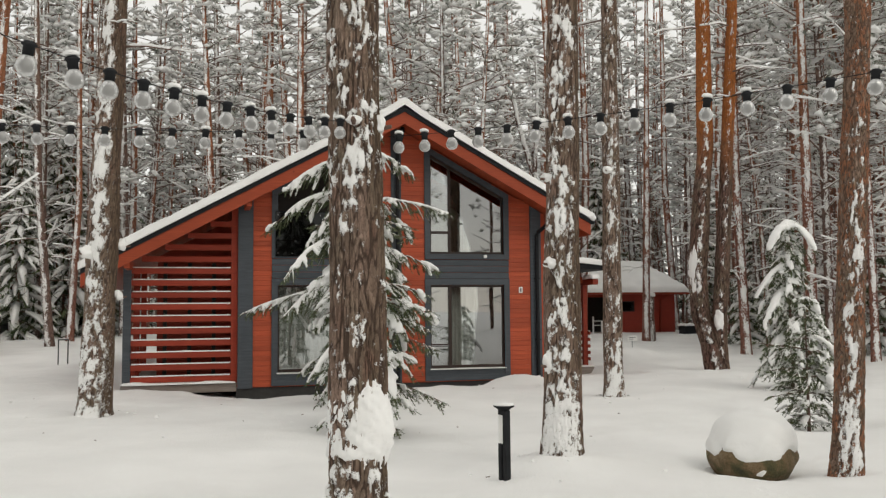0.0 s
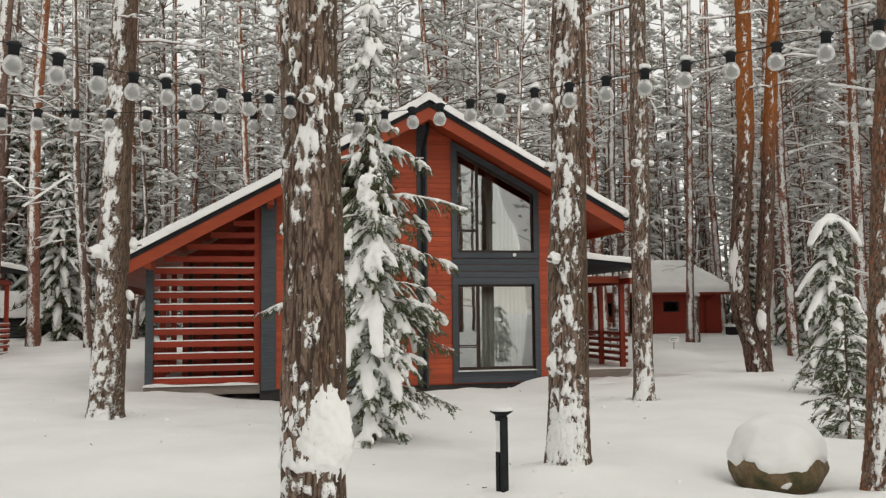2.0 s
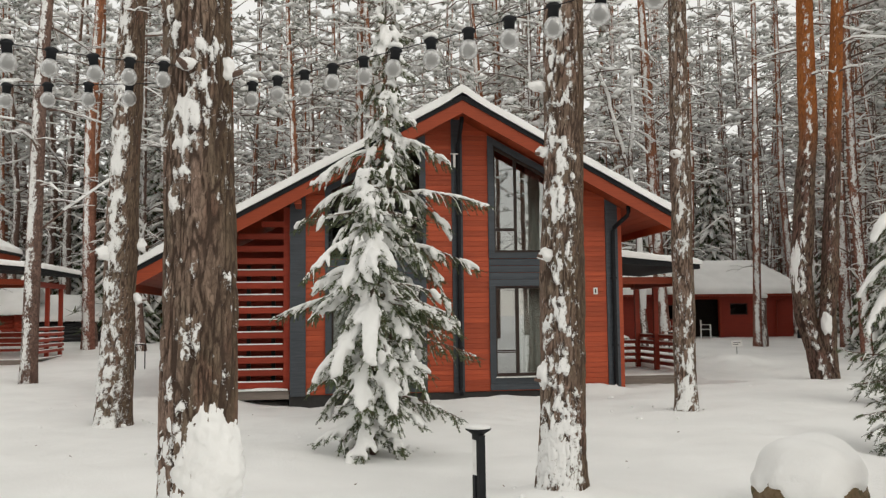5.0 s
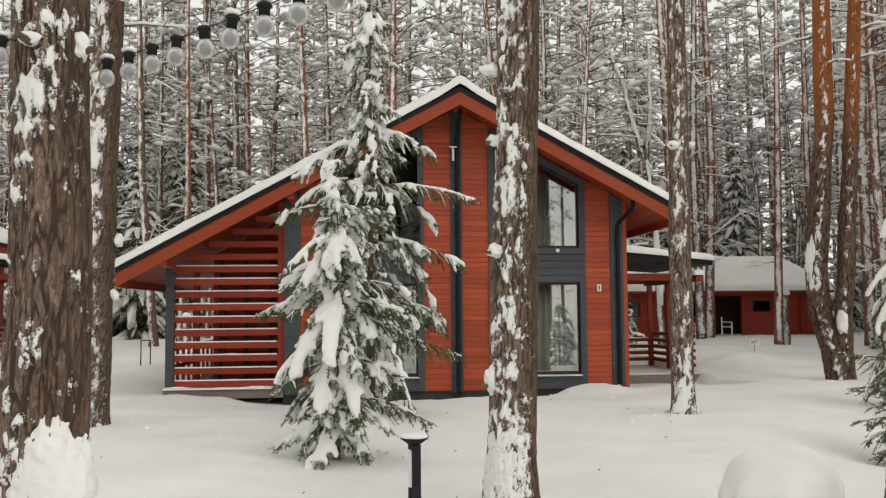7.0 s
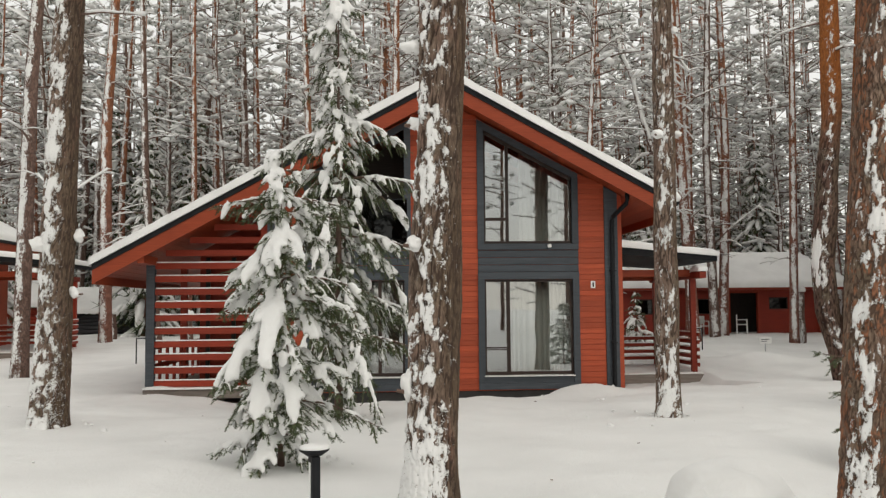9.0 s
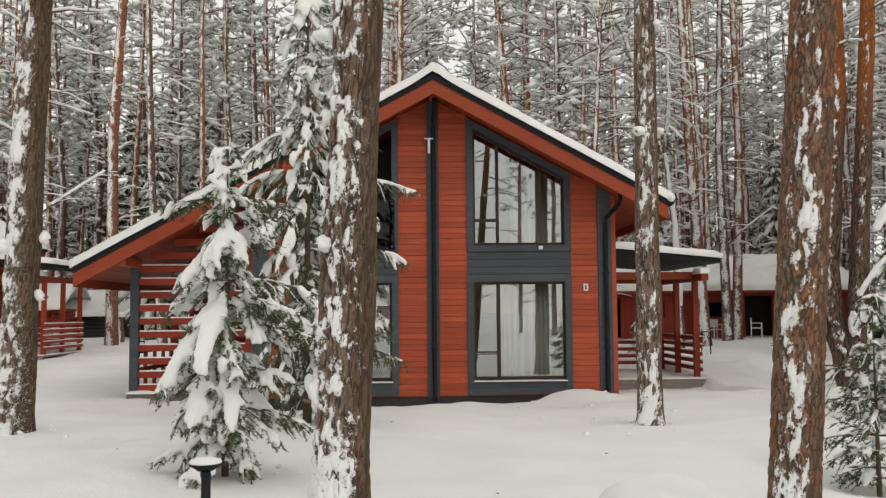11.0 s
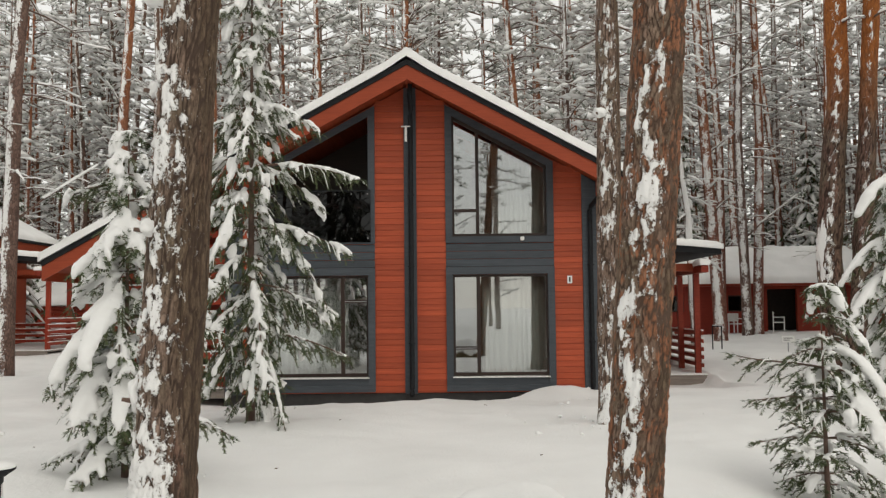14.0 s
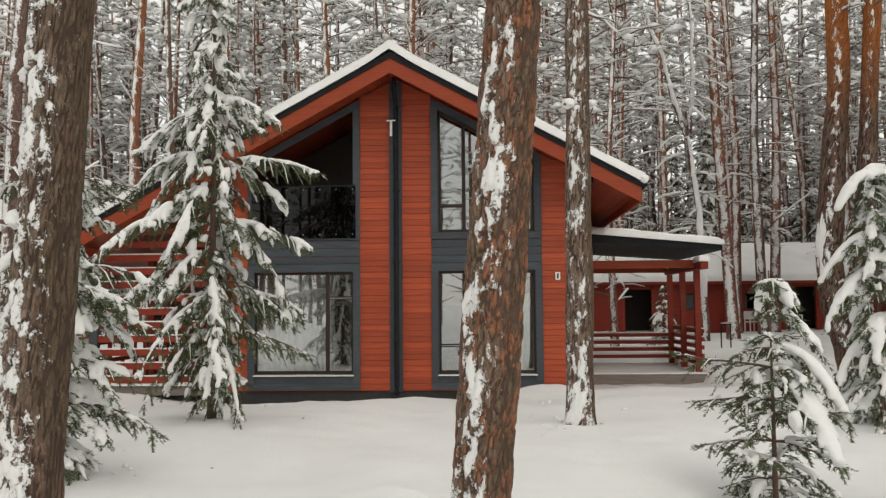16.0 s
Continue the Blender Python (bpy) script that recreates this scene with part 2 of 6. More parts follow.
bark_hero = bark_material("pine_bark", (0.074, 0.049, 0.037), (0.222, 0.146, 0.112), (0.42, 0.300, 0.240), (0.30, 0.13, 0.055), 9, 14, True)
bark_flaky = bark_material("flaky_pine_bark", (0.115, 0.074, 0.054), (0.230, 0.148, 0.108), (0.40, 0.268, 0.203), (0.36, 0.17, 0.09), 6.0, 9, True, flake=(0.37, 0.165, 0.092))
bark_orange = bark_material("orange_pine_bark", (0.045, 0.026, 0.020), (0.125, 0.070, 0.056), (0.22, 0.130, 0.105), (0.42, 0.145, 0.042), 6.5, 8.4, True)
bark_far = bark_material("forest_pine_bark", (0.035, 0.018, 0.014), (0.205, 0.085, 0.060), (0.36, 0.170, 0.125), (0.40, 0.165, 0.085), 4, 10)
bark_far_grey = bark_material("forest_grey_bark", (0.035, 0.024, 0.020), (0.145, 0.088, 0.070), (0.25, 0.162, 0.132), (0.24, 0.15, 0.11), 8, 15)
twig_mat = plain("dead_twig", (0.135, 0.084, 0.064), 0.85)


def needle_material(name, a, b_):
    m, nt, b = material(name)
    g = nt.nodes.new("ShaderNodeNewGeometry")
    nt.links.new(ramp(nt, g.outputs["Random Per Island"], [(0.0, a), (1.0, b_)]), b.inputs["Base Color"])
    b.inputs["Roughness"].default_value = 0.6
    return m


needle_mat = needle_material("fir_needles", (0.018, 0.032, 0.010), (0.096, 0.124, 0.042))
pine_needle_mat = needle_material("pine_needles", (0.085, 0.10, 0.072), (0.50, 0.52, 0.47))


def stone_material():
    m, nt, b = material("boulder_stone")
    co = coords(nt)
    n = node(nt, "TexNoise", Scale=5.0, Detail=10.0, Roughness=0.7)
    f = node(nt, "TexNoise", Scale=40.0, Detail=8.0)
    nt.links.new(co, n.inputs["Vector"]), nt.links.new(co, f.inputs["Vector"])
    c = ramp(nt, n.outputs[0], [(0.3, (0.042, 0.040, 0.018)), (0.42, (0.085, 0.074, 0.030)), (0.52, (0.150, 0.100, 0.050)), (0.72, (0.25, 0.19, 0.12))])
    nt.links.new(c, b.inputs["Base Color"])
    b.inputs["Roughness"].default_value = 0.85
    bump(nt, b, maths(nt, "ADD", n.outputs[0], f.outputs[0]), 0.6, 0.02)
    return m


stone_mat = stone_material()

# ---- mesh helpers ----


class Geo:
    """Vertices and faces gathered for one mesh."""

    def __init__(self):
        self.v, self.f, self.m = [], [], []

    def add(self, verts, faces, mat=0):
        o = len(self.v)
        self.v.extend(verts)
        self.f.extend([tuple(i + o for i in f) for f in faces])
        self.m.extend([mat] * len(faces))
        return self

    def box(self, x0, x1, y0, y1, z0, z1, mat=0, bevel=0.0):
        b = bevel
        if b <= 0:
            v = [(x, y, z) for z in (z0, z1) for x, y in ((x0, y0), (x1, y0), (x1, y1), (x0, y1))]
            return self.add(v, [(3, 2, 1, 0), (4, 5, 6, 7), (0, 1, 5, 4), (1, 2, 6, 5), (2, 3, 7, 6), (3, 0, 4, 7)], mat)
        rings = []
        for z, d in ((z0, b), (z0 + b, 0), (z1 - b, 0), (z1, b)):
            rings.append([(x0 + d, y0 + d, z), (x1 - d, y0 + d, z), (x1 - d, y1 - d, z), (x0 + d, y1 - d, z)])
        v = [p for r in rings for p in r]
        f = [(3, 2, 1, 0), (12, 13, 14, 15)]
        for k in range(3):
            for i in range(4):
                j = (i + 1) % 4
                f.append((4 * k + i, 4 * k + j, 4 * k + 4 + j, 4 * k + 4 + i))
        return self.add(v, f, mat)

    def prism(self, profile, along, mat=0):
        """A closed profile (counter-clockwise seen against 'along') swept along a vector."""
        n = len(profile)
        a = Vector(along)
        v = [tuple(p) for p in profile] + [tuple(Vector(p) + a) for p in profile]
        f = [tuple(range(n))[::-1], tuple(range(n, 2 * n))]
        f += [(i, (i + 1) % n, n + (i + 1) % n, n + i) for i in range(n)]
        return self.add(v, f, mat)

    def tube(self, pts, radii, sides=6, mat=0, flat=1.0, cap=True):
        """A round tube along points; flat squeezes its height."""
        pts = [Vector(p) for p in pts]
        o = len(self.v)
        for i, p in enumerate(pts):
            d = pts[min(i + 1, len(pts) - 1)] - pts[max(i - 1, 0)]
            d = d.normalized() if d.length > 1e-6 else Vector((0, 0, 1))
            ref = Vector((0, 0, 1)) if abs(d.z) < 0.9 else Vector((1, 0, 0))
            s = d.cross(ref).normalized()
            u = s.cross(d)
            r = radii[i] if hasattr(radii, "__len__") else radii
            for k in range(sides):
                a = 2 * math.pi * k / sides
                q = p + s * (r * math.cos(a)) + u * (r * flat * math.sin(a))
                self.v.append((q.x, q.y, q.z))
        for i in range(len(pts) - 1):
            for k in range(sides):
                j = (k + 1) % sides
                self.f.append((o + i * sides + k, o + i * sides + j, o + (i + 1) * sides + j, o + (i + 1) * sides + k))
                self.m.append(mat)
        if cap:
            self.f.append(tuple(o + k for k in range(sides))[::-1])
            e = o + (len(pts) - 1) * sides
            self.f.append(tuple(e + k for k in range(sides)))
            self.m += [mat, mat]
        return self

    def mesh(self, name, mats, smooth=False):
        me = bpy.data.meshes.new(name)
        me.from_pydata(self.v, [], self.f)
        for m in mats:
            me.materials.append(m)
        if len(mats) > 1:
            me.polygons.foreach_set("material_index", self.m)
        if smooth:
            me.polygons.foreach_set("use_smooth", [True] * len(self.f))
        me.update()
        return me


def part(name, geo, mat, parent=None, label="", smooth=False, at=None):
    """One mesh object under a thing or a part."""
    mats = mat if isinstance(mat, (list, tuple)) else [mat]
    me = geo if isinstance(geo, bpy.types.Mesh) else geo.mesh(name, mats, smooth)
    ob = new(name, me)
    ob.parent = parent
    if at is not None:
        ob.matrix_basis = at if isinstance(at, Matrix) else Matrix.Translation(at)
    if label:
        ob["label"] = label
    return ob


def empty(name, at, label, category, group="", kind=""):
    ob = new(name)
    ob.empty_display_size = 0.2
    ob.matrix_basis = at if isinstance(at, Matrix) else Matrix.Translation(at)
    return tagged(ob, label, category, group, kind)


def blob(geo, centre, size, seed, level=2, mat=0, rough=0.35, flat_bottom=0.0):
    """A lumpy mass (snow, stone) from an icosphere."""
    bm = bmesh.new()
    bmesh.ops.create_icosphere(bm, subdivisions=level, radius=1.0)
    o = len(geo.v)
    for v in bm.verts:
        n = 1 + rough * noise.noise(v.co * 1.3 + Vector((seed, seed * 0.7, 0))) + 0.4 * rough * noise.noise(v.co * 3.1 + Vector((0, seed, seed)))
        c = v.co * n
        if flat_bottom and c.z < -flat_bottom:
            c.z = -flat_bottom
        geo.v.append((centre[0] + c.x * size[0], centre[1] + c.y * size[1], centre[2] + c.z * size[2]))
    for f in bm.faces:
        geo.f.append(tuple(o + v.index for v in f.verts))
        geo.m.append(mat)
    bm.free()
    return geo


# ---- ground ----


def ground_z(x, y):
    z = 0.34 + 0.05 * math.sin(0.35 * x + 1.0) * math.cos(0.28 * y) + 0.035 * math.sin(0.9 * x - 0.6 * y)
    z += 0.5 * max(0.0, min(1.0, (y - 5) / 14.0)) + 0.25 * max(0.0, min(1.0, (y - 20) / 30.0))
    # scoop along the house front, with a pile by its corner
    d = max(0.0, 1 - max(abs(x + 1.0) - 3.4, 0) / 2.6) * math.exp(-((y + 0.1) / 1.9) ** 2)
    z -= 0.35 * d
    z += 0.30 * math.exp(-((x - 3.05) / 0.95) ** 2 - ((y + 0.55) / 0.6) ** 2)
    z += 0.16 * math.exp(-((x + 5.2) / 1.6) ** 2 - ((y + 0.55) / 0.7) ** 2)
    z += 0.34 * math.exp(-((x - 9.9) / 1.3) ** 2 - ((y - 6.6) / 0.9) ** 2)
    # the trodden way from the corner to the porch
    z -= 0.10 * math.exp(-((y - 2.2 - 0.15 * (x - 5)) / 0.8) ** 2) * max(0.0, min(1.0, (x - 4.6) / 1.0)) * max(0.0, min(1.0, (13.5 - x) / 3.0))
    # mounds round the near trunks
    for mx, my, mh, mr in ((-0.91, -12.95, 0.20, 0.7), (-3.67, -15.86, 0.12, 0.8), (1.95, -14.0, 0.06, 0.6), (-6.37, -5.5, 0.03, 0.8), (-1.9, -5.6, 0.08, 1.0), (-2.4, -9.2, 0.02, 1.0)):
        z += mh * math.exp(-((x - mx) ** 2 + (y - my) ** 2) / (mr * mr))
    z -= 0.26 * math.exp(-((x - 4.74) ** 2 + (y + 9.68) ** 2) / 0.9)
    z -= 0.20 * math.exp(-((x - 1.36) ** 2 + (y + 13.08) ** 2) / 0.6)
    # under the house and porches
    if -6.3 < x < 7.3 and 0.15 < y < 10.5:
        z = min(z, 0.05)
    return z


def build_ground():
    def axis(lo, hi, fine_lo, fine_hi, step):
        a = list(np.arange(fine_lo, fine_hi, step))
        up, d = [fine_hi], step
        while up[-1] < hi:
            d *= 1.16
            up.append(up[-1] + d)
        dn, d = [fine_lo - step], step
        while dn[-1] > lo:
            d *= 1.16
            dn.append(dn[-1] - d)
        return np.array(dn[::-1] + a + up)
    xs, ys = axis(-700, 700, -13, 14, 0.15), axis(-700, 900, -22.5, 12, 0.15)
    v = []
    for y in ys:
        for x in xs:
            z = ground_z(x, y)
            if abs(x) < 40 and -40 < y < 40:
                z += 0.06 * noise.noise(Vector((x * 0.7, y * 0.7, 3.0))) + 0.035 * abs(noise.noise(Vector((x * 1.5, y * 1.5, 7.0)))) + 0.030 * noise.noise(Vector((x * 2.9, y * 2.9, 5.0))) * (0.5 + noise.noise(Vector((x * 0.4, y * 0.4, 15.0))))
                z += 0.045 * max(0.0, noise.noise(Vector((x * 1.9, y * 2.3, 21.0)))) * math.exp(-((y + 1.2) / 2.2) ** 2) + 0.05 * noise.noise(Vector((x * 3.3, y * 3.3, 9.0))) * math.exp(-((x - 3.05) / 1.2) ** 2 - ((y + 0.6) / 0.8) ** 2)
                z += 0.075 * noise.noise(Vector((x * 2.4, y * 2.4, 31.0))) * math.exp(-((x - 8.8) / 3.2) ** 2 - ((y - 4.6) / 2.6) ** 2)
                pit = noise.noise(Vector((x * 2.6, y * 2.6, 11.0)))
                z -= 0.09 * max(0.0, pit - 0.45) + 0.05 * max(0.0, noise.noise(Vector((x * 4.5, y * 4.5, 2.0))) - 0.5)
            v.append((x, y, z))
    n = len(xs)
    f = [(j * n + i, j * n + i + 1, (j + 1) * n + i + 1, (j + 1) * n + i) for j in range(len(ys) - 1) for i in range(n - 1)]
    g = Geo()
    g.v, g.f, g.m = v, f, [0] * len(f)
    ob = part("ground", g, snow_ground_mat, smooth=True)
    tagged(ob, "deep undisturbed snow over the forest clearing", "snow ground", kind="structure")


build_ground()

# ---- the cabin ----
HX, SLOPE, RAKE = 0.11, 0.545, -1.05
LEFT, RIGHT, BACK = -3.80, 4.10, 9.2
FLOOR = 0.28
RIDGE = 7.07        # roof surface under the snow


def roof_z(x, top=RIDGE):
    return top - SLOPE * abs(x - HX)


def snow_slab(x0, x1, y0, y1, base, thick, seed, nx=60, ny=20, round_edge=0.14, full=0.72):
    """A lumpy layer of snow over a roof; base(x) is the surface it lies on."""
    g = Geo()
    xs, ys = np.linspace(x0, x1, nx), np.linspace(y0, y1, ny)
    top = []
    for y in ys:
        for x in xs:
            e = min(x - x0, x1 - x, y - y0, y1 - y)
            k = min(1.0, e / round_edge)
            h = thick * (full + (1 - full) * math.sqrt(max(0.0, 1 - (1 - k) ** 2)))
            h += 0.030 * noise.noise(Vector((x * 1.7, y * 1.7, seed))) + 0.014 * noise.noise(Vector((x * 7, y * 7, seed)))
            top.append((x, y, base(x, y) + max(0.03, h)))
    low = [(p[0], p[1], base(p[0], p[1]) + 0.004) for p in top]
    n = nx * ny
    f = [(j * nx + i, j * nx + i + 1, (j + 1) * nx + i + 1, (j + 1) * nx + i) for j in range(ny - 1) for i in range(nx - 1)]
    rim = [i for i in range(nx)] + [j * nx + nx - 1 for j in range(1, ny)] + [(ny - 1) * nx + i for i in range(nx - 2, -1, -1)] + [j * nx for j in range(ny - 2, 0, -1)]
    m = len(rim)
    f += [(rim[(k + 1) % m], rim[k], n + rim[k], n + rim[(k + 1) % m]) for k in range(m)]
    g.v, g.f, g.m = top + low, f, [0] * len(f)
    return g


board_cache = {}


def board_mesh(length, h=0.121, depth=0.016, mat=None):
    """Rounded cladding board, shared by all boards of one length."""
    key = (round(length, 3), h, mat)
    if key not in board_cache:
        l = length / 2
        prof = [(0, 0.004), (-depth * 0.7, 0.004), (-depth, 0.016), (-depth, h - 0.014), (-depth * 0.75, h - 0.005), (0, h - 0.005)]
        g = Geo()
        g.prism([(-l, y, z) for y, z in prof], (2 * l, 0, 0))
        board_cache[key] = g.mesh("board", [mat or siding_mat])
    return board_cache[key]


def window_pane(parent, x0, x1, z0, z1, y, mat=None):
    p = part("pane", Geo().box(x0, x1, y, y + 0.012, z0, z1), mat or glass_mat, parent)
    p.visible_shadow = False
    return p


def poly_pane(parent, pts, y):
    p = part("pane", Geo().prism([(x, y + 0.012, z) for x, z in pts], (0, -0.012, 0)), glass_mat, parent)
    p.visible_shadow = False
    return p


def curtain(parent, x0, x1, z0, z1, y, seed, top=None):
    """Hanging curtain with folds; top(x) cuts it along the roof's slope."""
    g = Geo()
    n = max(12, int((x1 - x0) / 0.014))
    for i in range(n + 1):
        x = x0 + (x1 - x0) * i / n
        d = 0.035 * math.sin(x * 48 + 2.2 * math.sin(x * 7 + seed)) + 0.012 * math.sin(x * 21 + seed)
        zt = min(z1, top(x)) if top else z1
        g.v += [(x, y + d, z0), (x, y + d * 0.7, zt), (x, y + d * 0.7 + 0.004, zt), (x, y + d + 0.004, z0)]
    for i in range(n):
        a, b = 4 * i, 4 * i + 4
        g.f += [(a, b, b + 1, a + 1), (a + 2, b + 2, b + 3, a + 3), (a + 1, b + 1, b + 2, a + 2)]
        g.m += [0, 0, 0]
    return part("curtain", g, curtain_mat, parent, "grey drawn curtain", smooth=True)


def build_cabin():
    house = empty("cabin", (0, 0, 0), "red timber cabin with slate-grey trim under a snowy gable roof", "house", "cabins in the wood")
    # walls: piers, spandrels, heads and sides round the real openings, clad with boards in front
    W_L0, W_L1, W_R0, W_R1 = -3.0, -0.64, 0.85, 3.13      # outer edges of the two window surrounds
    top = 6.80
    pieces = []
    for a, b in ((W_L1, W_R0), (LEFT, W_L0), (W_R1, RIGHT)):
        pts = [(a, 0.012, FLOOR), (b, 0.012, FLOOR), (b, 0.012, roof_z(b, top))]
        if a < HX < b:
            pts.append((HX, 0.012, top))
        pts.append((a, 0.012, roof_z(a, top)))
        pieces.append(("pier", Geo().prism(pts, (0, 0.16, 0))))
    for a, b in ((W_L0, W_L1), (W_R0, W_R1)):
        pieces.append(("spandrel", Geo().box(a, b, 0.012, 0.172, 2.74, 3.46)))
        pieces.append(("apron_wall", Geo().box(a, b, 0.012, 0.172, FLOOR, 0.50)))
        za, zb = roof_z(a, top), roof_z(b, top)
        pieces.append(("head", Geo().prism([(a, 0.012, za - 0.10), (b, 0.012, zb - 0.10), (b, 0.012, zb), (a, 0.012, za)], (0, 0.16, 0))))
    pieces.append(("side_wall", Geo().box(LEFT, LEFT + 0.16, 0.172, BACK, FLOOR, roof_z(LEFT, top))))
    pieces.append(("side_wall", Geo().box(RIGHT - 0.16, RIGHT, 0.172, BACK, FLOOR, roof_z(RIGHT, top))))
    pieces.append(("back_wall", Geo().prism([(LEFT, BACK, FLOOR), (RIGHT, BACK, FLOOR), (RIGHT, BACK, roof_z(RIGHT, top)), (HX, BACK, top), (LEFT, BACK, roof_z(LEFT, top))], (0, 0.16, 0))))
    wall = None
    for nm, g in pieces:
        if wall is None:
            wall = part("wall", g, siding_mat, house, "orange-red stained horizontal timber cladding")
        else:
            part(nm, g, siding_mat, wall)
    plinth = part("plinth", Geo().box(LEFT - 0.02, RIGHT + 0.02, 0.045, BACK, -0.5, FLOOR, bevel=0.01), plinth_mat, house, "black masonry plinth")
    # inside: floors, ceiling and back partitions
    g = Geo()
    g.box(LEFT + 0.16, RIGHT - 0.16, 0.2, 4.0, 0.30, 0.42)
    g.box(LEFT + 0.16, RIGHT - 0.16, 0.2, 4.0, 2.90, 3.40)
    g.prism([(LEFT + 0.16, 4.0, 0.30), (RIGHT - 0.16, 4.0, 0.30), (RIGHT - 0.16, 4.0, roof_z(RIGHT, 6.7)), (HX, 4.0, 6.7), (LEFT + 0.16, 4.0, roof_z(LEFT, 6.7))], (0, 0.1, 0))
    g.box(0.05, 0.15, 0.2, 4.0, 0.42, 6.2)
    inside = part("interior", g, room_mat, house, "dim room behind the glass")
    # loggia behind the open upper gable, the recess's shade put into its wall colour
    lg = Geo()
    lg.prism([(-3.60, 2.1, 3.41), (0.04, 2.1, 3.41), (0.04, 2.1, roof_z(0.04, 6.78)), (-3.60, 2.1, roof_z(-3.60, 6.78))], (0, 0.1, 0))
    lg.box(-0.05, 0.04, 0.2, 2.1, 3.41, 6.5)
    part("loggia_wall", lg, frame_mat, inside, "loggia back wall coloured dark brown for the shaded recess")
    # cladding boards of the four strips
    rows = int((top - FLOOR) / 0.121) + 1
    strips = [(LEFT + 0.36, W_L0), (W_L1, HX - 0.135), (HX + 0.135, W_R0), (W_R1, RIGHT - 0.38)]
    for a, b in strips:
        for k in range(rows):
            z = FLOOR + 0.02 + k * 0.121
            lim = min(roof_z(a, top), roof_z(b, top))
            if z + 0.12 < lim + (0.25 if b - a < 0.6 else 0.12):
                part("board", board_mesh(b - a), siding_mat, wall, at=((a + b) / 2, 0.012, z))
    # dark centre and corner strips
    g = Geo()
    for a, b in ((HX - 0.13, HX + 0.13), (LEFT, LEFT + 0.355), (RIGHT - 0.375, RIGHT - 0.075)):
        g2 = Geo().prism([(a, -0.035, FLOOR - 0.02), (b, -0.035, FLOOR - 0.02), (b, -0.035, roof_z(b, top)), (a, -0.035, roof_z(a, top))], (0, 0.06, 0))
        part("corner_board", g2, trim_mat, house, "slate-grey vertical board")
    b0, b1 = RIGHT - 0.073, RIGHT + 0.02
    part("corner_board", Geo().prism([(b0, -0.030, FLOOR - 0.02), (b1, -0.030, FLOOR - 0.02), (b1, -0.030, roof_z(b1, top)), (b0, -0.030, roof_z(b0, top))], (0, 0.055, 0)), siding_mat, house, "red corner board")
    # rain pipes: from the roof's edge back to the wall, then down the dark strips
    for px, zt, top_x, top_y in ((HX + 0.02, 6.50, HX + 0.04, -0.62), (RIGHT - 0.22, roof_z(RIGHT, 6.60), RIGHT - 0.02, -0.70)):
        run = [(top_x, top_y, zt + 0.16), (top_x, top_y, zt + 0.02), (top_x - 0.01, top_y + 0.05, zt - 0.06), (px + 0.01, -0.20, zt - 0.30), (px, -0.12, zt - 0.38), (px, -0.11, zt - 0.50), (px, -0.11, 0.38), (px, -0.14, 0.31), (px, -0.24, 0.25)]
        pp = part("rain_pipe", Geo().tube(run, 0.05, 12), black_mat, house, "black metal rain pipe", smooth=True)
        for z in (1.3, 2.9, 4.4):
            if z < zt - 0.6:
                part("bracket", Geo().box(px - 0.065, px + 0.065, -0.165, -0.03, z, z + 0.03), black_mat, pp)
    # window surrounds and sashes
    for a, b, narrow_left in ((W_R0, W_R1, True), (W_L0, W_L1, False)):
        for upper in (False, True):
            loggia = upper and not narrow_left
            if upper:
                z0, zl, zr = 3.40, roof_z(a, 6.76), roof_z(b, 6.76)
            else:
                z0, zl, zr = 0.30, 2.90, 2.90
            t = 0.145
            y0, y1 = -0.045, 0.0
            surround = []
            lower_board = (Geo().box(a, b, y0, y1, z0, z0 + (0.14 if upper else 0.14), bevel=0.006))
            surround.append(Geo().prism([(a, y0, z0 + 0.14), (a + t, y0, z0 + 0.14), (a + t, y0, zl - 0.16 * (1 if upper else 1) + (0 if not upper else (-SLOPE * t if narrow_left else SLOPE * t))), (a, y0, zl - 0.16)], (0, 0.045, 0)))
            surround.append(Geo().prism([(b - t, y0, z0 + 0.14), (b, y0, z0 + 0.14), (b, y0, zr - 0.16), (b - t, y0, zr - 0.16 + (0 if not upper else (SLOPE * t if narrow_left else -SLOPE * t)))], (0, 0.045, 0)))
            surround.append(Geo().prism([(a, y0, zl - 0.16), (b, y0, zr - 0.16), (b, y0, zr), (a, y0, zl)], (0, 0.045, 0)))
            win = part("loggia_opening" if loggia else "window", lower_board, trim_mat, house, "slate-grey boarded surround")
            for s in surround:
                part("surround", s, trim_mat, win, "slate-grey window board")
            ga, gb, gz0 = a + t, b - t, z0 + 0.14

            def ztop(x):
                return (zl + (zr - zl) * (x - a) / (b - a)) - 0.17
            if loggia:
                # glass balustrade with clamps
                bal = part("balustrade", Geo().box(ga - 0.06, gb + 0.06, -0.075, -0.058, 3.44, 4.52), smoked_mat, win, "smoked glass balustrade")
                for i in range(7):
                    for z in (3.52, 4.46):
                        xx = ga + (gb - ga) * i / 6
                        part("clamp", Geo().tube([(xx, -0.09, z), (xx, -0.05, z)], 0.014, 8), grey_mat, bal, smooth=True)
                part("rail", Geo().box(ga - 0.06, gb + 0.06, -0.078, -0.04, 4.52, 4.55), black_mat, bal)
                continue
            mull = 1.53 if narrow_left else -1.33
            fy = 0.05
            fr = 0.045
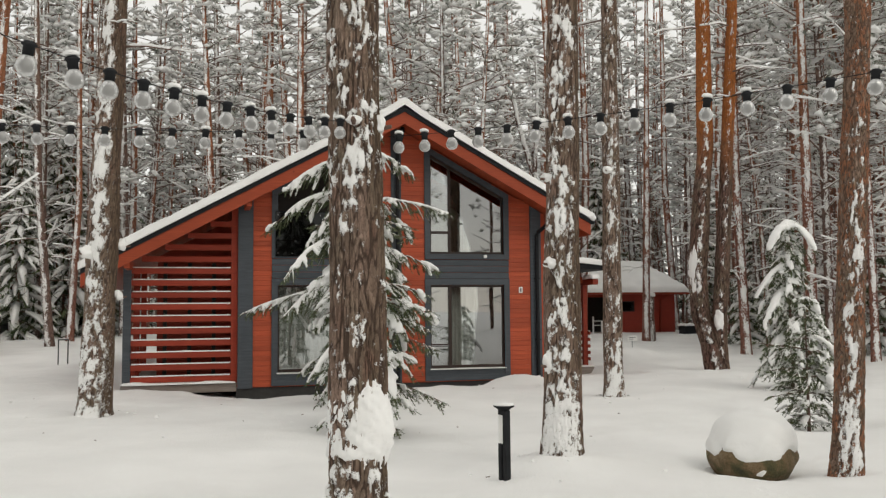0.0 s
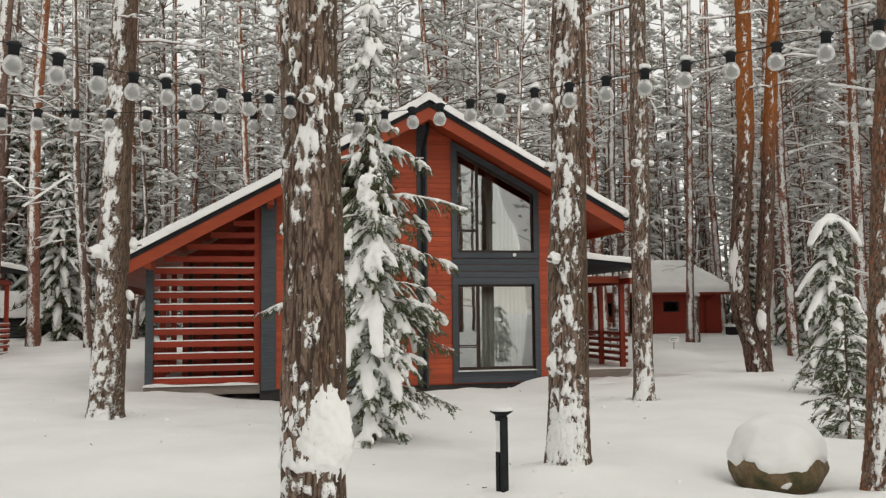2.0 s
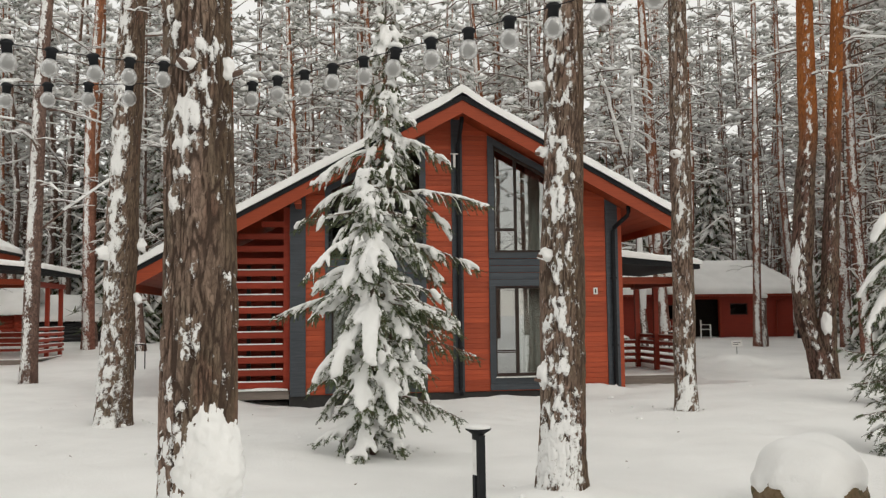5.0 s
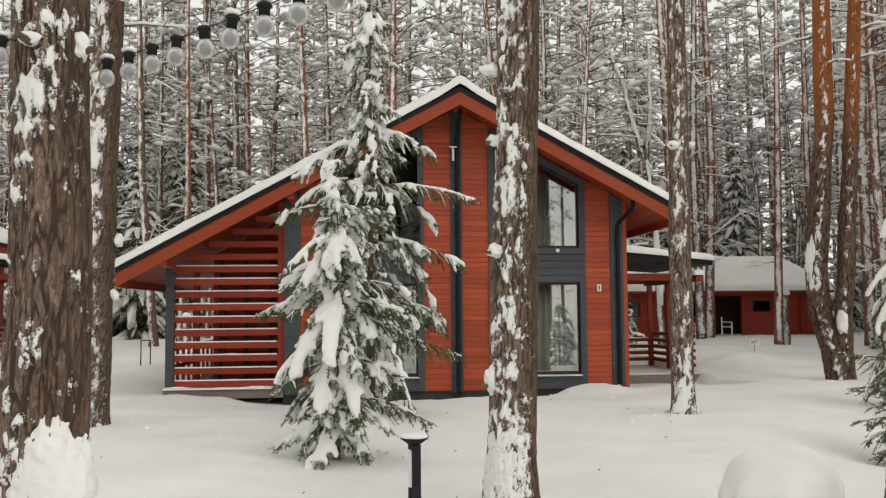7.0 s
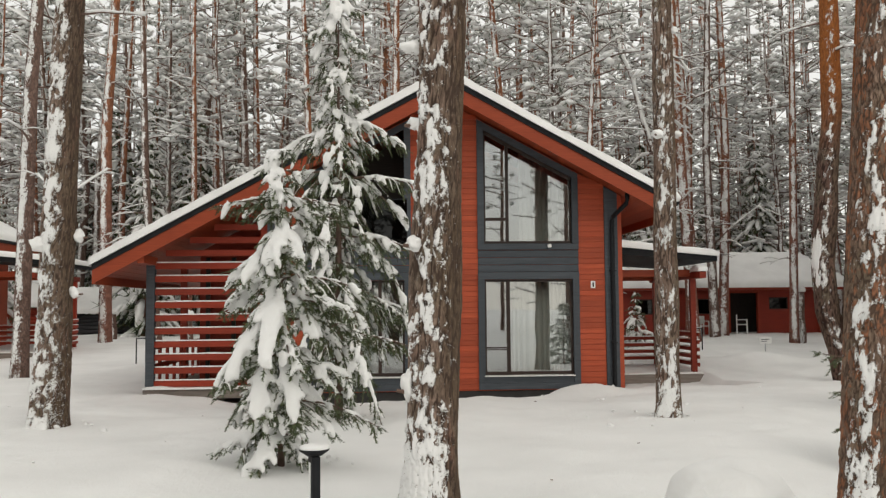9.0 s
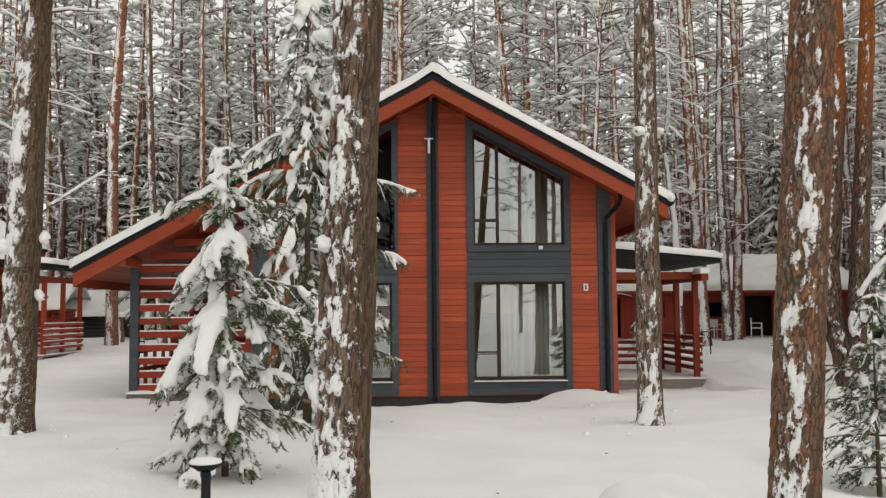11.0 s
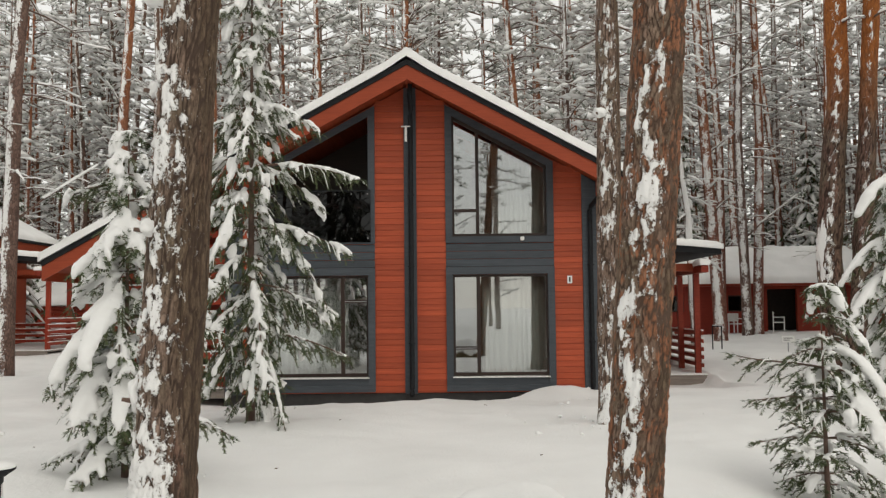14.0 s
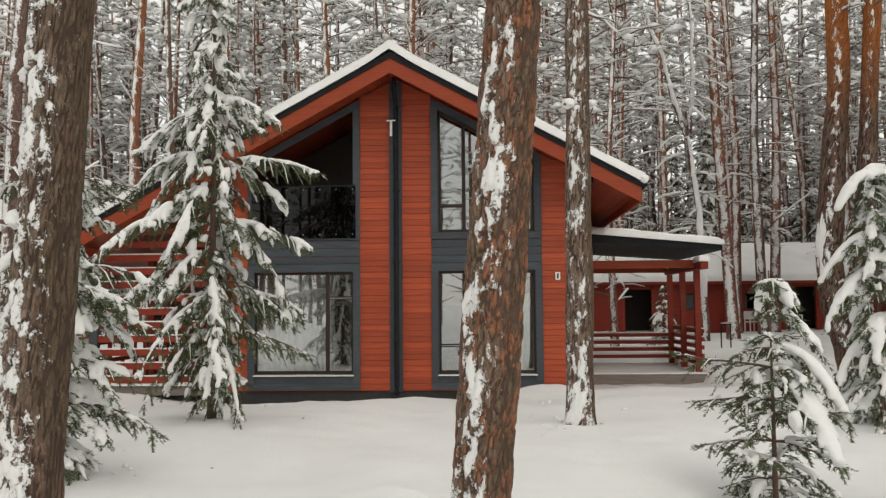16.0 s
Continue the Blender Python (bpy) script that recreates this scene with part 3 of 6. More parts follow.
            if not upper:
                gz0 = 0.60
                part("apron", Geo().box(a + t, b - t, -0.02, 0.01, 0.44, 0.60), trim_mat, win)
                part("sill", Geo().box(ga - 0.02, gb + 0.02, -0.085, 0.06, 0.585, 0.61, bevel=0.004), white_mat, win, "snow-dusted pale window sill")
                # sash frames
                frame_geo = [Geo().box(ga, gb, fy, fy + 0.06, gz0 + 0.02, gz0 + 0.09), Geo().box(ga, gb, fy, fy + 0.06, 2.685, 2.735),
                             Geo().box(ga, ga + fr, fy, fy + 0.06, gz0 + 0.09, 2.685), Geo().box(gb - fr, gb, fy, fy + 0.06, gz0 + 0.09, 2.685),
                             Geo().box(mull - 0.04, mull + 0.04, fy - 0.01, fy + 0.06, gz0 + 0.09, 2.685)]
                tz = 1.20 if narrow_left else 2.20
                na, nb = (ga + fr, mull - 0.04) if narrow_left else (mull + 0.04, gb - fr)
                frame_geo.append(Geo().box(na, nb, fy, fy + 0.06, tz - 0.035, tz + 0.035))
                for fg in frame_geo:
                    part("sash_frame", fg, frame_mat, win, "dark brown window frame")
                wa, wb = (mull + 0.04, gb - fr) if narrow_left else (ga + fr, mull - 0.04)
                window_pane(win, wa, wb, gz0 + 0.09, 2.685, fy + 0.02)
                window_pane(win, na, nb, gz0 + 0.09, tz - 0.035, fy + 0.02)
                window_pane(win, na, nb, tz + 0.035, 2.685, fy + 0.02)
                part("seal_strip", Geo().box(na, nb, fy - 0.008, fy, tz - 0.012, tz + 0.004), grey_mat, win)
                curtain(win, ga + (0.62 if narrow_left else 0.0), gb - (0.0 if narrow_left else 0.45), 0.45, 2.86, 0.34, 1.0 if narrow_left else 4.0)
            else:
                frame_geo = [Geo().box(ga, gb, fy, fy + 0.06, gz0, gz0 + 0.06),
                             Geo().prism([(ga, fy, gz0 + 0.06), (ga + fr, fy, gz0 + 0.06), (ga + fr, fy, ztop(ga + fr)), (ga, fy, ztop(ga))], (0, 0.06, 0)),
                             Geo().prism([(gb - fr, fy, gz0 + 0.06), (gb, fy, gz0 + 0.06), (gb, fy, ztop(gb)), (gb - fr, fy, ztop(gb - fr))], (0, 0.06, 0)),
                             Geo().prism([(mull - 0.035, fy, gz0 + 0.06), (mull + 0.035, fy, gz0 + 0.06), (mull + 0.035, fy, ztop(mull + 0.035)), (mull - 0.035, fy, ztop(mull - 0.035))], (0, 0.06, 0)),
                             Geo().prism([(ga, fy - 0.005, ztop(ga) - 0.06), (gb, fy - 0.005, ztop(gb) - 0.06), (gb, fy - 0.005, ztop(gb) + 0.02), (ga, fy - 0.005, ztop(ga) + 0.02)], (0, 0.06, 0)),
                             Geo().box(ga + fr, mull - 0.035, fy, fy + 0.06, 4.06, 4.13)]
                for fg in frame_geo:
                    part("sash_frame", fg, frame_mat, win, "dark brown window frame")
                poly_pane(win, [(mull + 0.035, gz0 + 0.06), (gb - fr, gz0 + 0.06), (gb - fr, ztop(gb - fr)), (mull + 0.035, ztop(mull + 0.035))], fy + 0.02)
                poly_pane(win, [(ga + fr, 4.13), (mull - 0.035, 4.13), (mull - 0.035, ztop(mull - 0.035)), (ga + fr, ztop(ga + fr))], fy + 0.02)
                window_pane(win, ga + fr, mull - 0.035, gz0 + 0.06, 4.06, fy + 0.02)
                curtain(win, ga + 0.85, gb, 3.42, 6.0, 0.34, 2.0, lambda x: ztop(x) + 0.05)
        # boards of the spandrel and of the apron
        for k in range(3):
            part("board", board_mesh(b - a - 0.01, 0.165, mat=trim_mat), trim_mat, wall, at=((a + b) / 2, 0.0, 2.90 + k * 0.165))
    # roof
    roof = part("roof", Geo().box(HX - 0.06, HX + 0.06, RAKE + 0.1, BACK, 6.72, 6.86), fascia_mat, house, "gable roof with black edge and red-brown boards")
    E_L, E_R = -7.24, 5.02
    for sx, ex in ((-1, E_L), (1, E_R)):
        ze = roof_z(ex)
        pts = [(ex, RAKE, ze - 0.11), (HX, RAKE, RIDGE - 0.11), (HX, RAKE, RIDGE), (ex, RAKE, ze)]
        if sx > 0:
            pts = [(HX, RAKE, RIDGE - 0.11), (ex, RAKE, ze - 0.11), (ex, RAKE, ze), (HX, RAKE, RIDGE)]
        part("roof_slab", Geo().prism(pts, (0, BACK + 0.9 - RAKE, 0)), black_mat, roof, "black metal roof edge")
        o = 0.03
        fpts = [(ex, RAKE + o, ze - 0.40), (HX, RAKE + o, RIDGE - 0.41), (HX, RAKE + o, RIDGE - 0.112), (ex, RAKE + o, ze - 0.112)]
        if sx > 0:
            fpts = [(HX, RAKE + o, RIDGE - 0.41), (ex, RAKE + o, ze - 0.40), (ex, RAKE + o, ze - 0.112), (HX, RAKE + o, RIDGE - 0.112)]
        part("fascia", Geo().prism(fpts, (0, 0.045, 0)), fascia_mat, roof, "red-brown stained barge board")
        # soffit boards run along the slope's length
        n = int(abs(ex - HX) / 0.135)
        soff = None
        for i in range(n):
            x0, x1 = HX + (ex - HX) * i / n, HX + (ex - HX) * (i + 1) / n
            x0, x1 = (x0, x1 - 0.006) if x1 > x0 else (x1 + 0.006, x0)
            pr = [(x0, RAKE + 0.08, roof_z(x0, 6.85) - 0.02), (x1, RAKE + 0.08, roof_z(x1, 6.85) - 0.02), (x1, RAKE + 0.08, roof_z(x1, 6.85) + 0.03), (x0, RAKE + 0.08, roof_z(x0, 6.85) + 0.03)]
            sb = Geo().prism(pr, (0, BACK + 0.6 - RAKE, 0))
            if soff is None:
                soff = part("soffit", sb, fascia_mat, roof, "red-brown boarded soffit")
            else:
                part("board", sb, fascia_mat, soff)
        part("eave_board", Geo().box(min(ex, ex - sx * 0.04), max(ex, ex - sx * 0.04), RAKE + 0.08, BACK + 0.8, ze - 0.40, ze - 0.112), fascia_mat, roof)
    # boarded ceiling of the room behind the upper window
    part("ceiling_board", Geo().prism([(x, 0.16, roof_z(x, 6.85) - 0.14 + k) for x, k in ((HX, 0), (HX + 3.2, 0), (HX + 3.2, 0.08), (HX, 0.08))], (0, 2.2, 0)), dark_room_mat, roof)
    # gutter along the right eave, purlin ends
    part("gutter", Geo().tube([(E_R + 0.05, RAKE - 0.02, roof_z(E_R) - 0.06), (E_R + 0.05, BACK + 0.8, roof_z(E_R) - 0.06)], 0.06, 10), black_mat, roof, smooth=True)
    for px in (-6.28, -3.6):
        part("purlin", Geo().box(px - 0.07, px + 0.07, RAKE + 0.10, 0.2, roof_z(px, 6.82) - 0.24, roof_z(px, 6.82) - 0.06, bevel=0.008), fascia_mat, roof)
    # side screen of slats on the left with its posts
    screen = part("slatted_screen", Geo().box(-3.95, -3.81, 0.10, 0.22, 0.30, roof_z(-3.9, 6.80), bevel=0.008), slat_mat, house, "dark red horizontal slat screen with snow on each slat")
    part("post", Geo().box(-6.42, -6.24, 0.06, 0.22, 0.30, roof_z(-6.33, 6.80), bevel=0.008), trim_mat, screen, "slate-grey corner post")
    for k in range(19):
        z = 0.45 + 0.285 * k
        x0 = max(-6.24, HX - (6.78 - z - 0.14) / SLOPE)
        if x0 > -4.2:
            break
        sl = part("slat", Geo().box(x0, -3.95, 0.10, 0.145, z, z + 0.135, bevel=0.006), slat_mat, screen)
        if k < 10:
            sg = snow_slab(x0 + 0.02, -3.97, 0.095, 0.155, lambda x, y, z=z: z + 0.135, 0.022, k * 3.0, 40, 3, 0.02)
            part("snow", sg, snow_mat, sl, smooth=True)
    wall_w = part("porch_wall", Geo().prism([(-5.75, 2.5, 0.3), (LEFT, 2.5, 0.3), (LEFT, 2.5, roof_z(LEFT, 6.75)), (-5.75, 2.5, roof_z(-5.75, 6.75))], (0, 0.14, 0)), slat_mat, house, "dark red boarded wall behind the screen")
    for k in range(3):
        part("batten", Geo().box(-5.6 + 0.62 * k, -5.5 + 0.62 * k, 2.44, 2.498, 0.42, 3.4), frame_mat, wall_w)
    # left porch: deck, side wall, rail, posts
    porch = part("side_porch", Geo().box(-6.45, -3.82, 0.0, 0.048, 0.20, 0.395, bevel=0.006), deck_mat, house, "weathered grey porch deck")
    for k in range(18):
        part("deck_board", Geo().box(-6.4 + k * 0.145, -6.4 + k * 0.145 + 0.138, 0.05, 8.0, 0.36, 0.40), deck_mat, porch)
    part("snow", snow_slab(-6.45, -3.85, -0.06, 0.5, lambda x, y: 0.40, 0.05, 5.0, 40, 8, 0.06), snow_mat, porch, smooth=True)
    for y, m in ((3.2, slat_mat), (6.8, slat_mat)):
        part("post", Geo().box(-6.38, -6.22, y, y + 0.16, 0.40, roof_z(-6.3, 6.80), bevel=0.008), m, porch)
    part("post", Geo().box(-5.2, -5.0, 6.9, 7.1, 0.40, 4.0, bevel=0.008), fascia_mat, porch)
    for z in (0.85, 1.25):
        part("rail", Geo().box(-6.33, -6.27, 0.22, 6.8, z, z + 0.09), slat_mat, porch)
    for k in range(9):
        part("baluster", Geo().box(-6.33, -6.27, 0.8 + k * 0.7, 0.9 + k * 0.7, 0.40, 1.25), slat_mat, porch)
    # right porch
    rp = part("front_porch", Geo().box(RIGHT + 0.01, 7.47, 3.95, 3.998, 0.04, 0.275, bevel=0.006), deck_mat, house, "open porch with red posts on a weathered deck")
    for k in range(27):
        y = 4.0 + 0.145 * k
        part("deck_board", Geo().box(RIGHT + 0.01, 7.45, y, y + 0.138, 0.24, 0.28), deck_mat, rp)
    part("snow", snow_slab(RIGHT + 0.05, 7.42, 4.02, 7.9, lambda x, y: 0.281, 0.03, 8.0, 40, 40, 0.1), snow_mat, rp, smooth=True)
    for y in (4.35, 6.05, 7.75):
        part("post", Geo().box(7.20, 7.34, y, y + 0.14, 0.28, 2.86, bevel=0.008), slat_mat, rp)
    part("post", Geo().box(RIGHT + 0.02, RIGHT + 0.16, 7.75, 7.89, 0.28, 2.86, bevel=0.008), slat_mat, rp)
    for k in range(5):
        z = 0.46 + 0.205 * k
        r = part("rail", Geo().box(7.34, 7.38, 4.25, 7.95, z, z + 0.10, bevel=0.005), slat_mat, rp)
        part("snow", snow_slab(7.335, 7.385, 4.25, 7.95, lambda x, y, z=z: z + 0.10, 0.03, 11.0 + k, 3, 40, 0.02), snow_mat, r, smooth=True)
        if k < 4:
            r = part("rail", Geo().box(RIGHT + 0.16, 7.20, 7.80, 7.84, z, z + 0.10, bevel=0.005), slat_mat, rp)
            part("snow", snow_slab(RIGHT + 0.18, 7.2, 7.795, 7.845, lambda x, y, z=z: z + 0.10, 0.03, 21.0 + k, 40, 3, 0.02), snow_mat, r, smooth=True)
    part("beam", Geo().box(7.18, 7.36, 3.55, 8.1, 2.86, 3.04, bevel=0.01), slat_mat, rp, "dark red porch beam with cut end")
    part("snow", snow_slab(7.14, 7.40, 3.52, 4.2, lambda x, y: 3.04, 0.15, 31.0, 8, 14, 0.1), snow_mat, rp, smooth=True)
    part("beam", Geo().box(RIGHT + 0.02, 7.18, 4.32, 4.46, 2.92, 3.12, bevel=0.008), fascia_mat, rp)
    part("beam", Geo().box(RIGHT + 0.02, 7.18, 7.75, 7.89, 2.92, 3.12, bevel=0.008), fascia_mat, rp)

    def pz(x, y=0):
        return 3.80 - 0.095 * (x - RIGHT)
    part("porch_roof", Geo().prism([(RIGHT + 0.03, 3.75, pz(RIGHT) - 0.22), (7.75, 3.75, pz(7.75) - 0.13), (7.75, 3.75, pz(7.75)), (RIGHT + 0.03, 3.75, pz(RIGHT))], (0, 5.0, 0)), black_mat, rp, "black sloping porch roof")
    part("snow", snow_slab(RIGHT + 0.03, 7.8, 3.70, 8.8, pz, 0.20, 41.0, 40, 30, 0.16), snow_mat, rp, smooth=True)
    # wind vane tee on the centre strip, outside lamp, number plate with plain bars
    part("bracket_lamp", Geo().box(HX - 0.17, HX + 0.02, -0.17, -0.14, 5.86, 5.885).box(HX - 0.10, HX - 0.05, -0.17, -0.13, 5.55, 5.86), white_mat, house, "white tee-shaped bracket")
    part("spot_lamp", Geo().box(2.42, 2.50, -0.11, -0.045, 3.44, 3.52, bevel=0.012), white_mat, house, "small white sensor lamp")
    plate = part("number_plate", Geo().box(3.395, 3.495, -0.028, -0.014, 2.53, 2.69, bevel=0.004), white_mat, house, "small white plate")
    part("bar", Geo().box(3.43, 3.46, -0.0325, -0.0285, 2.56, 2.66), black_mat, plate)
    # roof snow
    snow = part("roof_snow", snow_slab(E_L - 0.05, E_R + 0.06, RAKE - 0.05, BACK + 0.9, lambda x, y: roof_z(x) + 0.05 * math.exp(-((x - HX) / 0.3) ** 2), 0.225, 2.0, 150, 60, 0.12, 0.80), snow_mat, house, "even layer of snow on the roof", smooth=True)
    blobg = blob(Geo(), (E_R + 0.05, RAKE + 0.05, roof_z(E_R) + 0.05), (0.10, 0.14, 0.10), 3.0)
    part("snow_lump", blobg, snow_mat, house, smooth=True)
    return house


cabin = build_cabin()

# ---- near pines ----


def trunk_path(base, lean, bends=()):
    """Centre of a trunk at height h above its foot: lean per metre plus bends (height, dx, dy)."""
    hs = [0.0] + [b[0] for b in bends] + [60.0]
    xs = [0.0] + [b[1] for b in bends] + [bends[-1][1] if bends else 0.0]
    ys = [0.0] + [b[2] for b in bends] + [bends[-1][2] if bends else 0.0]

    def c(h):
        return base[0] + lean[0] * h + float(np.interp(h, hs, xs)), base[1] + lean[1] * h + float(np.interp(h, hs, ys))
    return c


def trunk_r(h, r0, height, flare=0.10):
    t = max(0.0, h) / height
    return max(0.02, r0 * (1 - 0.30 * min(1, t * 1.6) - 0.62 * t * t) + r0 * flare * 2.2 * math.exp(-max(h, 0) / 0.22))


def hero_trunk(name, base, z0, r0, height, lean, mat, seed, bends=(), snow=0.0, collars=(), thick=0.0, dense=6.5, step=0.026, sides=88, flare=0.10, parent=None, label="", band=0.46, plate=0.036, zones=((0, 0.0), (60, 0.0)), wide=0.50, face=-113.6, stretch=0.125):
    """A near trunk: bark plates, fissures and blown-on snow as relief, with masks for both."""
    c = trunk_path(base, lean, bends)
    hs = list(np.arange(-0.4, dense, step)) + list(np.linspace(dense, height, 26))
    g = Geo()
    mask, cracks, bark_side = [], [], []
    wind = math.radians(face)
    zh, za = [z[0] for z in zones], [z[1] for z in zones]
    for h in hs:
        cx, cy = c(max(h, 0))
        r = trunk_r(h, r0, height, flare)
        for k in range(sides):
            a = 2 * math.pi * k / sides
            ca, sa = math.cos(a), math.sin(a)
            d = s = 0.0
            crack = 1.0
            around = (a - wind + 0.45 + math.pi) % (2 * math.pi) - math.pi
            bark_side.append(max(0.0, min(1.0, 0.5 + 1.1 * math.cos(around * 0.9) - 0.55 + 0.45 * noise.noise(Vector((ca * 1.4, sa * 1.4, h * 0.9 + seed))))))
            if h < dense + 2:
                p = Vector((ca * r, sa * r, h * stretch)) / plate + Vector((seed * 3.1, 0, 0))
                p += 0.9 * Vector((noise.noise(p * 0.6), noise.noise(p * 0.6 + Vector((9, 0, 0))), noise.noise(p * 0.6 + Vector((0, 9, 0)))))
                dist, pts = noise.voronoi(p)
                crack = min(1.0, (dist[1] - dist[0]) / 0.30)
                crack = crack * crack * (3 - 2 * crack)
                d = 0.011 * crack + 0.008 * noise.noise(pts[0] * 3.7) + 0.004 * noise.noise(p * 3.0) + 0.03 * r * 5 * noise.noise(Vector((ca * 1.2, sa * 1.2, h * 0.8 + seed)))
                q = Vector((ca * 1.5 + seed * 3, sa * 1.5, h * 3.6))
                da = (a - wind + math.pi) % (2 * math.pi) - math.pi
                n1, n2, n3 = noise.noise(q), noise.noise(q * 2.4), noise.noise(q * 5.3)
                lee = math.exp(-(da / wide) ** 2)
                s = 0.05 + 0.10 * n2 + 0.16 * n3 + lee * (band + float(np.interp(h, zh, za)) + 0.62 * n1 + 0.50 * n2 + 0.30 * n3) + 0.07 * (1 - crack) + snow * (0.3 + 0.7 * lee)
                for hc, hw, amount, wide in collars:
                    s += amount * math.exp(-((h - hc) / hw) ** 4) * math.exp(-(da / wide) ** 4)
                s = max(0.0, min(0.74, s))
                d += (0.020 + thick * max(0.0, s - 0.6)) * max(0.0, min(1.0, (s - 0.44) * 5))
            mask.append(s)
            cracks.append(crack)
            g.v.append((cx + ca * (r + d), cy + sa * (r + d), z0 + h))
    n = len(hs)
    for i in range(n - 1):
        for k in range(sides):
            j = (k + 1) % sides
            g.f.append((i * sides + k, i * sides + j, (i + 1) * sides + j, (i + 1) * sides + k))
            g.m.append(0)
    ob = part(name, g, mat, parent, label, smooth=True)
    for nm, vals in (("snow", mask), ("crack", cracks), ("bark_side", bark_side)):
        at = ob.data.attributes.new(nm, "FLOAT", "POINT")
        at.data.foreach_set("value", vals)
    return ob, c


def plastered_snow(c, z0, rad, h0, h1, az0, az1, thick, bulge, seed, n=56, m=46):
    """A slab of snow clinging to a trunk, ragged at its edges, fuller where it bulges."""
    g = Geo()
    for j in range(m + 1):
        v = j / m
        for i in range(n + 1):
            u = i / n
            az = az0 + (az1 - az0) * u
            k = Vector((math.cos(az) * 2, math.sin(az) * 2, v * 3 + seed))
            h = h0 + (h1 - h0) * v
            rag = 0.13 * noise.noise(k * 1.6) + 0.14 * noise.noise(k * 4.1) + 0.10 * noise.noise(k * 9.0)
            edge = min(v / 0.22, (1 - v) / 0.30, u / 0.20, (1 - u) / 0.16) + rag * 2.3
            e = max(0.0, min(1.0, edge))
            e = e * e * (3 - 2 * e)
            da = (az - bulge[0] + math.pi) % (2 * math.pi) - math.pi
            t = thick * (1 + 0.35 * noise.noise(k * 1.2)) + bulge[2] * math.exp(-(da / 0.75) ** 2 - ((v - bulge[1]) / 0.27) ** 2)
            t += 0.020 * noise.noise(k * 3.4) + 0.011 * noise.noise(k * 8.0) + 0.006 * noise.noise(k * 17.0)
            cx, cy = c(h)
            r = rad(h) - 0.02 + (0.02 + t) * e
            g.v.append((cx + r * math.cos(az), cy + r * math.sin(az), z0 + h - 0.10 * t * e))
    for j in range(m):
        for i in range(n):
            o = j * (n + 1) + i
            g.f.append((o, o + 1, o + n + 2, o + n + 1))
            g.m.append(0)
    return g


def limb(g, sg, start, az, length, r, rise, droop, rng, sides=5, seg=6, snow=0.6, twigs=0, mat=0):
    """A bare limb with side twigs into g, and the snow lying along it into sg."""
    pts, rad = [], []
    x, y, z = start
    wob = rng.uniform(-0.25, 0.25)
    for i in range(seg + 1):
        t = i / seg
        a = az + wob * t
        pts.append((x + math.cos(a) * length * t, y + math.sin(a) * length * t, z + length * (rise * t - droop * t * t) + rng.uniform(-0.02, 0.02) * length))
        rad.append(max(0.003, r * (1 - 0.85 * t)))
    g.tube(pts, rad, sides, mat, cap=False)
    if snow:
        sp = [(p[0], p[1], p[2] + q * 0.8 + 0.010) for p, q in zip(pts[1:], rad[1:])]
        sr = [max(0.006, q * 0.8 + 0.022 * snow * rng.uniform(0.5, 1.6)) for q in rad[1:]]
        sg.tube(sp, sr, 3 if sides == 3 else 4, 0, 1.0, cap=False)
    for _ in range(twigs):
        t = rng.uniform(0.25, 0.95)
        i = min(seg - 1, int(t * seg))
        p = Vector(pts[i]).lerp(Vector(pts[i + 1]), t * seg - i)
        a = az + rng.choice((-1, 1)) * rng.uniform(0.5, 1.1)
        l = length * rng.uniform(0.18, 0.42)
        e = (p.x + math.cos(a) * l, p.y + math.sin(a) * l, p.z + l * rng.uniform(-0.35, 0.25))
        m = tuple((np.array(p) + np.array(e)) / 2 + np.array((0, 0, l * 0.06)))
        g.tube([tuple(p), m, e], [r * 0.35, r * 0.25, 0.003], 3, mat, cap=False)
        if snow:
            up = 0.012
            sg.tube([(p.x, p.y, p.z + up), (m[0], m[1], m[2] + up), (e[0], e[1], e[2] + up)], [0.011 * snow + 0.004, 0.017 * snow + 0.004, 0.008], 3, 0, cap=False)
    return pts


def needle_tuft(g, at, size, rng, count=14, mat=0):
    """A clump of long needles: thin blades fanning out."""
    for _ in range(count):
        th, ph = rng.uniform(0, 2 * math.pi), rng.uniform(-0.5, 1.1)
        d = Vector((math.cos(th) * math.cos(ph), math.sin(th) * math.cos(ph), math.sin(ph))) * size * rng.uniform(0.6, 1.1)
        w = d.cross(Vector((0.3, 0.2, 1))).normalized() * size * 0.11
        o = len(g.v)
        p = Vector(at)
        g.v += [tuple(p - w), tuple(p + w), tuple(p + d)]
        g.f.append((o, o + 1, o + 2))
        g.m.append(mat)


